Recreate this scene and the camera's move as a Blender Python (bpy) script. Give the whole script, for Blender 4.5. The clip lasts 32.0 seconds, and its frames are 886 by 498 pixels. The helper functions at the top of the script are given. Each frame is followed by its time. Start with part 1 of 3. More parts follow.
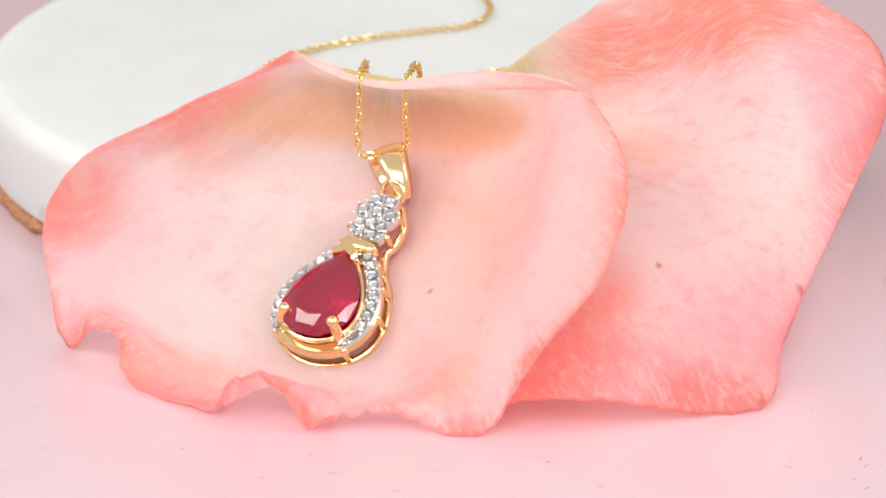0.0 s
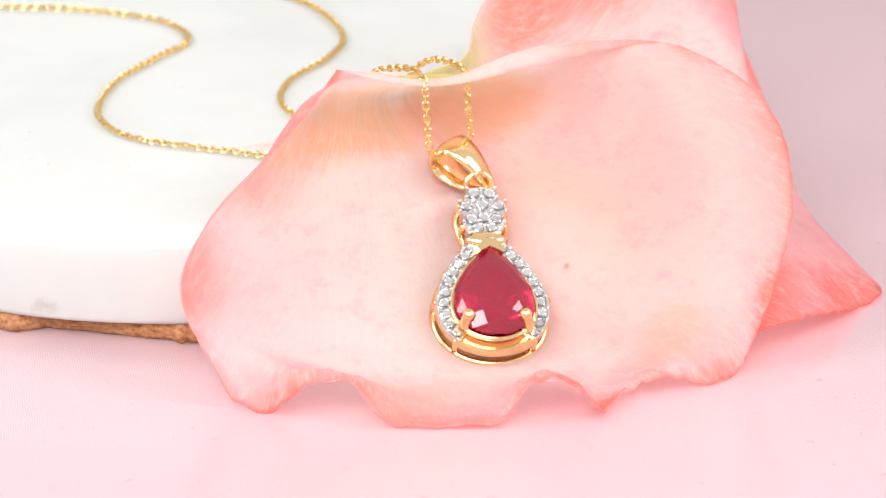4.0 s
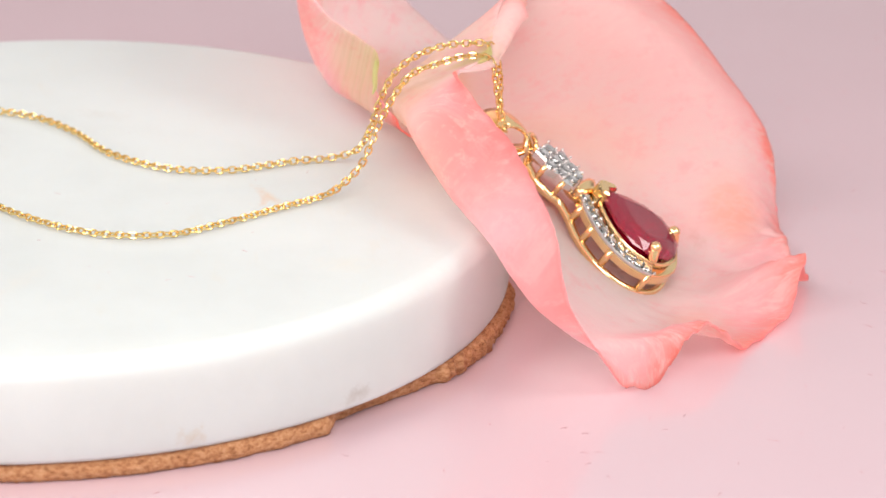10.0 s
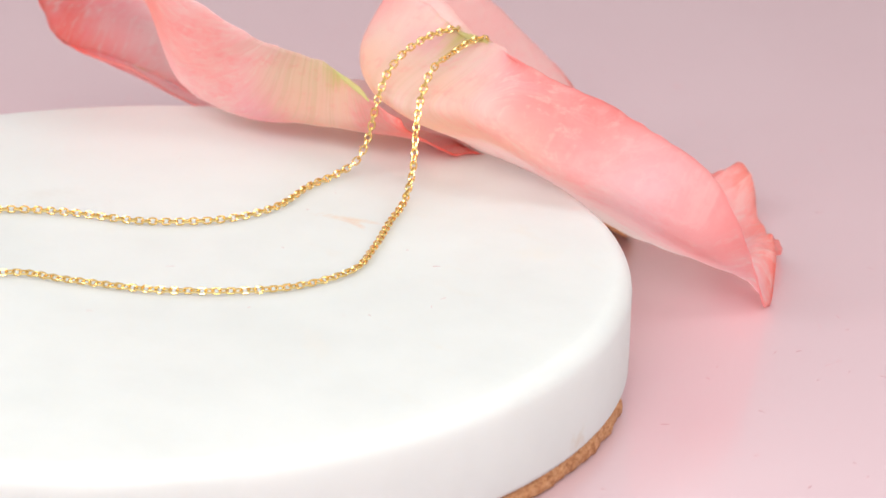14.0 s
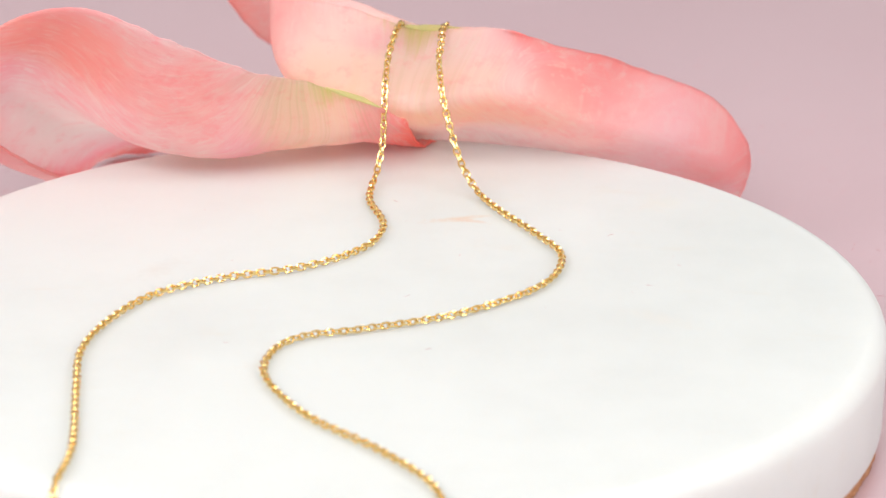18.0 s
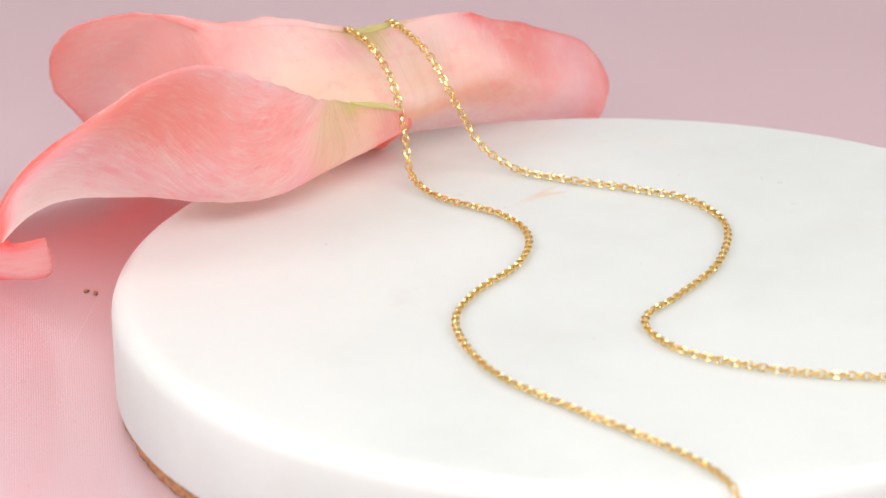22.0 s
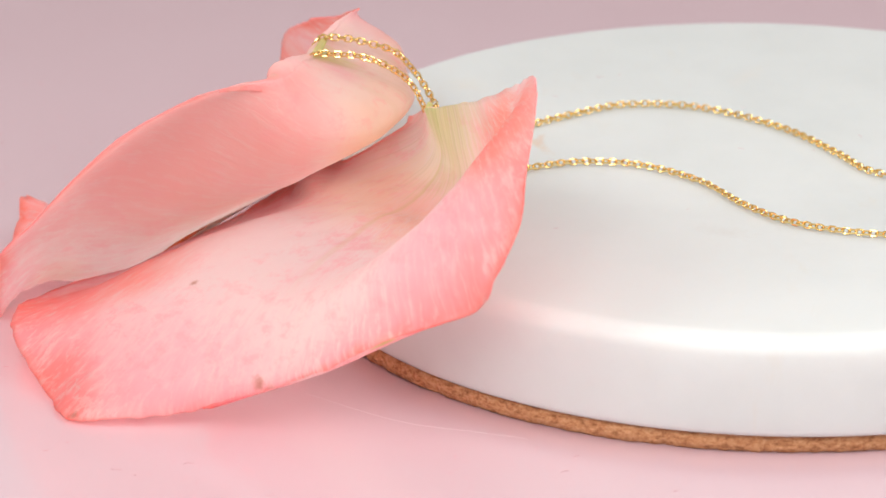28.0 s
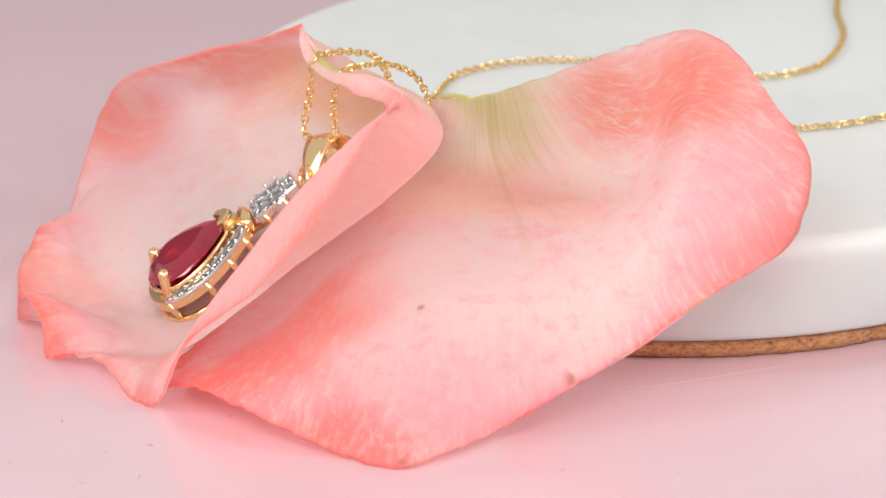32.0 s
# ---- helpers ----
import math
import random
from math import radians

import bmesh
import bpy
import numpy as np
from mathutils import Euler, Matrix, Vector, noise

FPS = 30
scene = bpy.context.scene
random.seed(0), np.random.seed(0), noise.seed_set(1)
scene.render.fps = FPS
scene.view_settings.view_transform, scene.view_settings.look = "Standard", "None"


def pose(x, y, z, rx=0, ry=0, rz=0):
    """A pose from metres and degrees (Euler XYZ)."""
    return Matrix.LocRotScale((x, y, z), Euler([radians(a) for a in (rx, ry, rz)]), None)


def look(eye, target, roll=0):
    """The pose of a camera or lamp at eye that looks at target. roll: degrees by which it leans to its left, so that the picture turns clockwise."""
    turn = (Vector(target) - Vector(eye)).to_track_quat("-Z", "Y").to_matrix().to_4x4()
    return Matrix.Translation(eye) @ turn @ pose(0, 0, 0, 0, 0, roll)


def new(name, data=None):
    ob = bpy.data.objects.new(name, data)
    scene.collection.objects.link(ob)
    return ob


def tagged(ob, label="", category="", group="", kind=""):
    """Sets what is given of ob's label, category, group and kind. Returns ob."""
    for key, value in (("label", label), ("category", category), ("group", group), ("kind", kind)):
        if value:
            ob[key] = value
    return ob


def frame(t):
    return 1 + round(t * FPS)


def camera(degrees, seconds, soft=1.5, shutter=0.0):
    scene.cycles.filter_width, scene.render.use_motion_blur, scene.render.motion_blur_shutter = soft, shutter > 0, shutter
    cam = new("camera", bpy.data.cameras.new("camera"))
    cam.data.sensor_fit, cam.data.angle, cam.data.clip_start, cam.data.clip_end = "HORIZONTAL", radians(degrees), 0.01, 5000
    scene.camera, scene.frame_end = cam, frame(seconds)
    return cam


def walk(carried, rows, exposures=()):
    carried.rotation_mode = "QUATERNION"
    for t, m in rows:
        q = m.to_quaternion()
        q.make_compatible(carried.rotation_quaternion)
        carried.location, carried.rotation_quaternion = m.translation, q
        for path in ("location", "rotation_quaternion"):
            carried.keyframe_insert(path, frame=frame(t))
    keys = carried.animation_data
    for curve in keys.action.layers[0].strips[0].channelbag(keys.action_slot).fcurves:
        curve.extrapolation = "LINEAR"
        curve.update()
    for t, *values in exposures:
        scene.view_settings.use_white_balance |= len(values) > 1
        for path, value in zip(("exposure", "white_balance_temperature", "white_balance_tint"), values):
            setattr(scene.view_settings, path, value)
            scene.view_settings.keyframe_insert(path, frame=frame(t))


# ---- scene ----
# ---- camera: stands still, the set turns on a turntable ----
RATE = 9.857          # degrees a second, counter-clockwise from above
cam = camera(12.963, 32.0, soft=1.5)
EYE = pose(0.0, -0.39, 0.1517, 90 - 20.84, 0, -0.621)
walk(cam, [(0.0, EYE), (32.0, EYE)],
     exposures=[(0.0, 0.02), (2.0, 0.05), (3.5, 0.16), (5.5, 0.26), (7.0, 0.22), (9.0, 0.02), (12.0, -0.03), (20.0, -0.05), (28.0, -0.12), (32.0, -0.13)])
cam.data.dof.use_dof = True
cam.data.dof.focus_distance = 0.394
cam.data.dof.aperture_fstop = 52.0

# ---- world and lamps ----
world = bpy.data.worlds.new("studio")
scene.world = world
world.use_nodes = True
world.node_tree.nodes["Background"].inputs[0].default_value = (1.0, 0.98, 0.97, 1)
world.node_tree.nodes["Background"].inputs[1].default_value = 0.69


def softbox(name, eye, target, sx, sy, watts, colour):
    lamp = bpy.data.lights.new(name, "AREA")
    lamp.shape, lamp.size, lamp.size_y, lamp.energy, lamp.color = "RECTANGLE", sx, sy, watts, colour
    ob = new(name, lamp)
    ob.matrix_world = look(eye, target)
    return ob


softbox("softbox_key", (-0.05, -0.45, 0.36), (0, -0.05, 0), 0.38, 0.24, 2.35, (1.0, 0.985, 0.965))
softbox("softbox_left", (-0.42, -0.20, 0.38), (0, -0.05, 0.01), 0.24, 0.30, 1.35, (1.0, 0.98, 0.96))
softbox("softbox_right", (0.43, -0.18, 0.38), (0, -0.05, 0.01), 0.24, 0.30, 1.35, (1.0, 0.98, 0.96))


# ---- materials ----
def shader(name):
    m = bpy.data.materials.new(name)
    m.use_nodes = True
    t = m.node_tree
    return m, t, t.nodes["Principled BSDF"]


def node(t, kind, **values):
    n = t.nodes.new(kind)
    for k, v in values.items():
        if k in n.inputs:
            n.inputs[k].default_value = v
    return n


def ramp(t, source, stops):
    n = t.nodes.new("ShaderNodeValToRGB")
    e = n.color_ramp.elements
    while len(e) < len(stops):
        e.new(0.5)
    for s, (p, c) in zip(e, stops):
        s.position, s.color = p, (*c, 1)
    t.links.new(source, n.inputs[0])
    return n.outputs[0]


def noise_of(t, vector, scale, detail=4.0, rough=0.55):
    n = node(t, "ShaderNodeTexNoise", Scale=scale, Detail=detail, Roughness=rough)
    if vector is not None:
        t.links.new(vector, n.inputs["Vector"])
    return n.outputs["Fac"]


def mapped(t, vector, scale=(1, 1, 1), turn=(0, 0, 0)):
    n = t.nodes.new("ShaderNodeMapping")
    n.inputs["Scale"].default_value, n.inputs["Rotation"].default_value = scale, turn
    t.links.new(vector, n.inputs["Vector"])
    return n.outputs[0]


def blend(t, fac, a, b, mode="MIX"):
    n = t.nodes.new("ShaderNodeMix")
    n.data_type, n.blend_type = "RGBA", mode
    for socket, v in ((n.inputs["Factor"], fac), (n.inputs["A"], a), (n.inputs["B"], b)):
        if isinstance(v, (int, float)):
            socket.default_value = v
        elif isinstance(v, tuple):
            socket.default_value = (*v, 1)
        else:
            t.links.new(v, socket)
    return n.outputs["Result"]


def maths(t, op, a, b=0.0, clamp=False):
    n = t.nodes.new("ShaderNodeMath")
    n.operation, n.use_clamp = op, clamp
    for socket, v in zip(n.inputs, (a, b)):
        if isinstance(v, (int, float)):
            socket.default_value = v
        else:
            t.links.new(v, socket)
    return n.outputs[0]


def bump(t, bsdf, height, distance, strength=1.0):
    n = node(t, "ShaderNodeBump", Strength=strength, Distance=distance)
    t.links.new(height, n.inputs["Height"])
    t.links.new(n.outputs[0], bsdf.inputs["Normal"])


def object_space(t):
    return t.nodes.new("ShaderNodeTexCoord").outputs["Object"]


def blotch(t, co, under, place, size, tone, share):
    """A ragged stain round a place, in millimetres of the object."""
    n = t.nodes.new("ShaderNodeMapping")
    n.vector_type = "TEXTURE"
    n.inputs["Location"].default_value = [c * 0.001 for c in place]
    n.inputs["Scale"].default_value = [c * 0.001 for c in size]
    n.inputs["Rotation"].default_value = (0, 0, 0.35 * place[0])
    t.links.new(co, n.inputs["Vector"])
    length = t.nodes.new("ShaderNodeVectorMath")
    length.operation = "LENGTH"
    t.links.new(n.outputs[0], length.inputs[0])
    rough = maths(t, "MULTIPLY", maths(t, "SUBTRACT", noise_of(t, co, 900, 5, 0.7), 0.5), 2.4)
    fac = maths(t, "SUBTRACT", 1.0, maths(t, "ADD", length.outputs["Value"], rough), clamp=True)
    return blend(t, maths(t, "MULTIPLY", fac, share), under, tone)


def cloth_material():
    m, t, b = shader("pink_satin")
    co = object_space(t)
    soft = noise_of(t, co, 14, 3)
    base = ramp(t, soft, [(0.3, (0.575, 0.412, 0.452)), (0.7, (0.615, 0.462, 0.502))])
    w = node(t, "ShaderNodeTexWave", Scale=1300.0, Distortion=0.6, Detail=1.0)
    t.links.new(mapped(t, co, turn=(0, 0, 0.55)), w.inputs["Vector"])
    w2 = node(t, "ShaderNodeTexWave", Scale=2100.0, Distortion=0.4)
    t.links.new(mapped(t, co, turn=(0, 0, 2.1)), w2.inputs["Vector"])
    weave = maths(t, "ADD", w.outputs["Fac"], maths(t, "MULTIPLY", w2.outputs["Fac"], 0.6))
    t.links.new(blend(t, maths(t, "MULTIPLY", weave, 0.20), base, (0.66, 0.30, 0.36)), b.inputs["Base Color"])
    b.inputs["Roughness"].default_value = 0.42
    b.inputs["Anisotropic"].default_value = 0.7
    b.inputs["Coat Weight"].default_value = 1.0
    b.inputs["Coat IOR"].default_value = 1.62
    b.inputs["Coat Roughness"].default_value = 0.16
    # satin floats: the sheen stretches across the threads
    across = t.nodes.new("ShaderNodeVectorTransform")
    across.vector_type, across.convert_from, across.convert_to = "VECTOR", "OBJECT", "WORLD"
    across.inputs[0].default_value = (0.64, 0.77, 0.0)
    t.links.new(across.outputs[0], b.inputs["Tangent"])
    b.inputs["Sheen Weight"].default_value = 0.1
    b.inputs["Specular IOR Level"].default_value = 1.0
    bump(t, b, weave, 0.00003, 0.5)
    return m


def marble_material():
    m, t, b = shader("white_marble")
    co = object_space(t)
    cloud = noise_of(t, co, 38, 6, 0.6)
    veins = noise_of(t, mapped(t, co, (1.0, 3.2, 1.0), (0, 0, 0.5)), 55, 8, 0.7)
    base = ramp(t, cloud, [(0.35, (0.565, 0.58, 0.57)), (0.6, (0.61, 0.625, 0.615))])
    spot = ramp(t, veins, [(0.62, (0, 0, 0)), (0.78, (1, 1, 1))])
    tint = blend(t, maths(t, "MULTIPLY", spot, 0.30), base, (0.60, 0.52, 0.42))
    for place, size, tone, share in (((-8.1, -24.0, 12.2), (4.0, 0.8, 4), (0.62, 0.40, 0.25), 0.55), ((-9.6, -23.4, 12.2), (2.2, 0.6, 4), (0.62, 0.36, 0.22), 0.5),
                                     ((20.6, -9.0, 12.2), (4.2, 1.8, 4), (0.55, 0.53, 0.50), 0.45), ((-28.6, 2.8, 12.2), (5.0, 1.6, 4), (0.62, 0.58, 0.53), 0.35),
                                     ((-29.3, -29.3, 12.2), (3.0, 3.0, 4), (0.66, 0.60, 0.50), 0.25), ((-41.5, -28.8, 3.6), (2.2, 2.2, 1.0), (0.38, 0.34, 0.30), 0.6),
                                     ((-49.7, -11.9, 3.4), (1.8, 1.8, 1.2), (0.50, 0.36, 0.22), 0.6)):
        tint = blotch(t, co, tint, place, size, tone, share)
    t.links.new(tint, b.inputs["Base Color"])
    b.inputs["Roughness"].default_value = 0.5
    b.inputs["Subsurface Weight"].default_value = 0.8
    b.inputs["Subsurface Radius"].default_value = (0.005, 0.0047, 0.0044)
    b.inputs["Subsurface Scale"].default_value = 1.0
    bump(t, b, noise_of(t, co, 900, 3), 0.00004, 0.4)
    return m


def cork_material():
    m, t, b = shader("brown_cork")
    co = object_space(t)
    grain = noise_of(t, mapped(t, co, (1, 1, 1.8)), 1300, 6, 0.72)
    v = node(t, "ShaderNodeTexVoronoi", Scale=900.0)
    t.links.new(co, v.inputs["Vector"])
    base = ramp(t, grain, [(0.32, (0.20, 0.065, 0.022)), (0.48, (0.46, 0.20, 0.085)), (0.70, (0.64, 0.36, 0.19))])
    t.links.new(base, b.inputs["Base Color"])
    b.inputs["Roughness"].default_value = 0.9
    bump(t, b, maths(t, "ADD", grain, v.outputs["Distance"]), 0.0003, 0.9)
    return m


def glow_patch(t, co, under, place, size, tone, share, ragged):
    """A soft wash of colour round a place, in millimetres of the object."""
    n = t.nodes.new("ShaderNodeMapping")
    n.vector_type = "TEXTURE"
    n.inputs["Location"].default_value = [c * 0.001 for c in place]
    n.inputs["Scale"].default_value = [c * 0.001 for c in size]
    t.links.new(co, n.inputs["Vector"])
    length = t.nodes.new("ShaderNodeVectorMath")
    length.operation = "LENGTH"
    t.links.new(n.outputs[0], length.inputs[0])
    fac = maths(t, "SUBTRACT", 1.0, maths(t, "ADD", length.outputs["Value"], ragged), clamp=True)
    soft = t.nodes.new("ShaderNodeMapRange")
    soft.interpolation_type = "SMOOTHSTEP"
    soft.inputs["From Max"].default_value = 0.7
    t.links.new(fac, soft.inputs["Value"])
    return blend(t, maths(t, "MULTIPLY", soft.outputs[0], share), under, tone)


def petal_material(name, inner, middle, edge, claw_tone, claw_at, spots, washes=(), margin=0.24, vein_share=0.3, rib=0.0):
    """inner: the pale middle; edge: the coral margin; claw: the green-yellow base. UVMap: u runs across, v from claw to lip;
    fan: the angle round the claw and the way from it in centimetres, along the petal."""
    m, t, b = shader(name)

    def split(layer):
        n = t.nodes.new("ShaderNodeUVMap")
        n.uv_map = layer
        sep = t.nodes.new("ShaderNodeSeparateXYZ")
        t.links.new(n.outputs[0], sep.inputs[0])
        return sep.outputs[0], sep.outputs[1]

    u, v = split("UVMap")
    angle, reach = split("fan")
    co = object_space(t)
    wander = maths(t, "MULTIPLY", maths(t, "SUBTRACT", noise_of(t, co, 120, 4, 0.6), 0.5), 0.16)
    bent = maths(t, "ADD", angle, maths(t, "DIVIDE", wander, maths(t, "ADD", reach, 0.7)))

    def streaks(across, along, seed, detail=3.0, rough=0.55):
        """Noise drawn out along the veins."""
        fan = t.nodes.new("ShaderNodeCombineXYZ")
        fan.inputs[2].default_value = seed
        t.links.new(maths(t, "MULTIPLY", bent, across), fan.inputs[0])
        t.links.new(maths(t, "MULTIPLY", reach, along), fan.inputs[1])
        return noise_of(t, fan.outputs[0], 1.0, detail, rough)

    def rise(source, low, high):
        n = t.nodes.new("ShaderNodeMapRange")
        n.interpolation_type = "SMOOTHSTEP"
        n.inputs["From Min"].default_value, n.inputs["From Max"].default_value = low, high
        t.links.new(source, n.inputs["Value"])
        return n.outputs[0]

    broad = streaks(11, 0.5, 1.0)
    veins = streaks(34, 0.9, 5.0)
    fine = streaks(85, 2.4, 9.0)
    fleck = streaks(60, 5.0, 13.0, 4.0, 0.62)
    patch = noise_of(t, co, 75, 4)
    ragged = maths(t, "ADD", maths(t, "MULTIPLY", maths(t, "SUBTRACT", patch, 0.5), 0.8), maths(t, "MULTIPLY", maths(t, "SUBTRACT", broad, 0.5), 0.7))
    du = maths(t, "MINIMUM", u, maths(t, "SUBTRACT", 1.0, u))
    dv = maths(t, "SUBTRACT", 1.0, v)
    d = maths(t, "MINIMUM", maths(t, "MULTIPLY", du, 1.2), maths(t, "ADD", dv, 0.02))
    d = maths(t, "ADD", d, maths(t, "MULTIPLY", ragged, 0.20))
    tone = ramp(t, d, [(0.0, edge), (margin * 0.45, middle), (margin, inner)])
    # pink and pale veins, broken up by the papery mottle of the skin
    near = maths(t, "SUBTRACT", 1.25, maths(t, "MULTIPLY", reach, 0.18), clamp=True)
    pale_tone = tuple(0.45 * a + 0.55 * c for a, c in zip(inner, (1.0, 0.985, 0.93)))
    tone = blend(t, maths(t, "MULTIPLY", rise(broad, 0.46, 0.68), vein_share * 0.55), tone, middle)
    tone = blend(t, maths(t, "MULTIPLY", maths(t, "MULTIPLY", rise(veins, 0.50, 0.66), near), vein_share * 0.65), tone, pale_tone)
    tone = blend(t, maths(t, "MULTIPLY", maths(t, "MULTIPLY", rise(fine, 0.52, 0.66), rise(patch, 0.35, 0.6)), vein_share * 0.75), tone, pale_tone)
    tone = blend(t, maths(t, "MULTIPLY", rise(fleck, 0.52, 0.66), 0.40), tone, pale_tone)
    tone = blend(t, maths(t, "MULTIPLY", maths(t, "SUBTRACT", 1.0, rise(fleck, 0.34, 0.47)), 0.28), tone, middle)
    # thin wandering veins
    thread = maths(t, "ABSOLUTE", maths(t, "SUBTRACT", streaks(24, 2.2, 17.0, 4.0, 0.6), 0.5))
    thread = maths(t, "MULTIPLY", maths(t, "SUBTRACT", 1.0, rise(thread, 0.0, 0.05)), rise(patch, 0.38, 0.62))
    mottle = noise_of(t, mapped(t, co, (1, 1, 1.6)), 330, 6, 0.75)
    tone = blend(t, maths(t, "MULTIPLY", rise(mottle, 0.50, 0.70), 0.30), tone, middle)
    pale = noise_of(t, mapped(t, co, (1.4, 1, 1)), 150, 6, 0.65)
    tone = blend(t, maths(t, "MULTIPLY", rise(pale, 0.50, 0.70), 0.36), tone, pale_tone)
    for place, size, wash, share in washes:
        tone = glow_patch(t, co, tone, place, size, wash, share, maths(t, "MULTIPLY", ragged, 0.7))
    tone = blend(t, maths(t, "MULTIPLY", rise(fleck, 0.50, 0.66), 0.45 * vein_share), tone, pale_tone)
    tone = blend(t, maths(t, "MULTIPLY", rise(fine, 0.50, 0.66), 0.32 * vein_share), tone, pale_tone)
    tone = blend(t, maths(t, "MULTIPLY", thread, 0.7 * vein_share), tone, pale_tone)
    tone = blend(t, maths(t, "MULTIPLY", rise(mottle, 0.50, 0.66), 0.26), tone, tuple(c * k for c, k in zip(middle, (1.0, 0.9, 0.9))))
    cu = maths(t, "ABSOLUTE", maths(t, "SUBTRACT", u, claw_at[0]))
    claw = maths(t, "SUBTRACT", 1.0, maths(t, "ADD", maths(t, "MULTIPLY", cu, claw_at[1]), maths(t, "MULTIPLY", v, claw_at[2])))
    claw = maths(t, "ADD", claw, maths(t, "MULTIPLY", maths(t, "SUBTRACT", veins, 0.5), 1.5), clamp=True)
    tone = blend(t, maths(t, "MULTIPLY", claw, 0.9), tone, claw_tone)
    root = maths(t, "MULTIPLY", rise(streaks(22, 0.35, 21.0), 0.50, 0.62), maths(t, "SUBTRACT", 1.0, maths(t, "MULTIPLY", reach, 0.62), clamp=True))
    tone = blend(t, maths(t, "MULTIPLY", root, 0.34 * min(1.0, vein_share * 2.2)), tone, tuple(0.72 * c for c in claw_tone))
    if rib:
        line = maths(t, "SUBTRACT", 1.0, rise(maths(t, "ABSOLUTE", bent), 0.004, 0.03))
        line = maths(t, "MULTIPLY", line, maths(t, "SUBTRACT", 1.35, maths(t, "MULTIPLY", reach, 0.36), clamp=True))
        tone = blend(t, maths(t, "MULTIPLY", line, rib), tone, (0.80, 0.80, 0.46))
    rim = maths(t, "SUBTRACT", 1.0, maths(t, "MULTIPLY", maths(t, "MINIMUM", du, dv), 90.0), clamp=True)
    tone = blend(t, maths(t, "MULTIPLY", rim, maths(t, "MULTIPLY", patch, 0.9)), tone, edge)
    for place, size, share in spots:
        tone = blotch(t, co, tone, place, (size, size * 0.7, size), (0.45, 0.22, 0.08), share)
    t.links.new(tone, b.inputs["Base Color"])
    b.inputs["Roughness"].default_value = 0.5
    b.inputs["Specular IOR Level"].default_value = 0.16
    crinkle = noise_of(t, mapped(t, co, (1, 1, 2.2)), 420, 5, 0.65)
    height = maths(t, "ADD", maths(t, "MULTIPLY", maths(t, "MULTIPLY", veins, near), 0.6), maths(t, "ADD", maths(t, "MULTIPLY", fine, 0.5), maths(t, "MULTIPLY", crinkle, 0.7)))
    height = maths(t, "ADD", height, maths(t, "ADD", maths(t, "MULTIPLY", fleck, 0.8), maths(t, "MULTIPLY", thread, 0.35)))
    bump(t, b, height, 0.00022, 0.6)
    tr = t.nodes.new("ShaderNodeBsdfTranslucent")
    t.links.new(blend(t, 1.0, tone, (1.0, 0.985, 0.985), "MULTIPLY"), tr.inputs[0])
    mix = t.nodes.new("ShaderNodeMixShader")
    mix.inputs[0].default_value = 0.78
    t.links.new(b.outputs[0], mix.inputs[1])
    t.links.new(tr.outputs[0], mix.inputs[2])
    t.links.new(mix.outputs[0], t.nodes["Material Output"].inputs[0])
    return m


def metal_material(name, colour, rough):
    m, t, b = shader(name)
    co = object_space(t)
    n = noise_of(t, co, 1500, 3)
    b.inputs["Base Color"].default_value = (*colour, 1)
    b.inputs["Metallic"].default_value = 1.0
    t.links.new(maths(t, "ADD", rough, maths(t, "MULTIPLY", n, 0.08)), b.inputs["Roughness"])
    return m


def gem_material(name, colour, ior, through_share, rough=0.02):
    m, t, b = shader(name)
    b.inputs["Base Color"].default_value = (*colour, 1)
    b.inputs["Roughness"].default_value = rough
    b.inputs["IOR"].default_value = ior
    b.inputs["Transmission Weight"].default_value = through_share
    return m


SATIN, MARBLE, CORK = cloth_material(), marble_material(), cork_material()
CREAM, ROSE, CORAL, LIME = (1.0, 0.965, 0.945), (1.0, 0.82, 0.82), (1.0, 0.42, 0.33), (0.74, 0.76, 0.34)
PINK, PEACH = (1.0, 0.78, 0.82), (1.0, 0.78, 0.62)
A_SPOTS = [((10.7, 1.9, 7.4), 0.55, 0.5), ((17.1, 18.6, 18.9), 0.8, 0.4), ((9.7, -7.0, 0.9), 2.2, 0.25)]
B_SPOTS = [((10.6, 11.6, 5.4), 0.9, 0.7), ((11.6, 12.6, 5.2), 0.8, 0.6), ((9.0, 13.8, 6.8), 0.8, 0.6), ((5.2, -6.2, 0.4), 0.8, 0.6), ((-4.3, 6.4, 10.3), 0.5, 0.6), ((-2.6, 5.0, 10.2), 0.4, 0.5), ((15.0, 21.0, 10.5), 0.8, 0.35), ((-9.8, 2.7, 10.4), 0.5, 0.5)]
# washes: places from the petal's own base
# the two orange-tan washes under the rolled rim put its warm shade into the colour
A_WASH = [((-13, 21, 20), (12, 6, 8), (1.0, 0.48, 0.36), 0.7), ((-25, 15, 11), (11, 12, 12), ROSE, 0.7), ((-27, 17, 13), (8, 9, 8), CORAL, 0.65), ((-1, 24, 19), (15, 6, 6), (1.0, 0.68, 0.44), 0.9), ((14, 21, 19), (14, 7, 6), (1.0, 0.72, 0.52), 0.85), ((13, 5, 12), (8, 16, 8), (1.0, 0.93, 0.80), 0.8), ((24, -3, 23), (9, 14, 9), (1.0, 0.88, 0.87), 0.6),
          ((23, -11, 16), (9, 13, 11), (1.0, 0.90, 0.90), 0.7), ((14, -12, 3), (9, 5, 6), PEACH, 0.7), ((-15, -3, 1), (12, 6, 4), (1.0, 0.74, 0.63), 0.5), ((1, 3, 9), (21, 16, 11), (1.0, 0.975, 0.935), 0.85)]
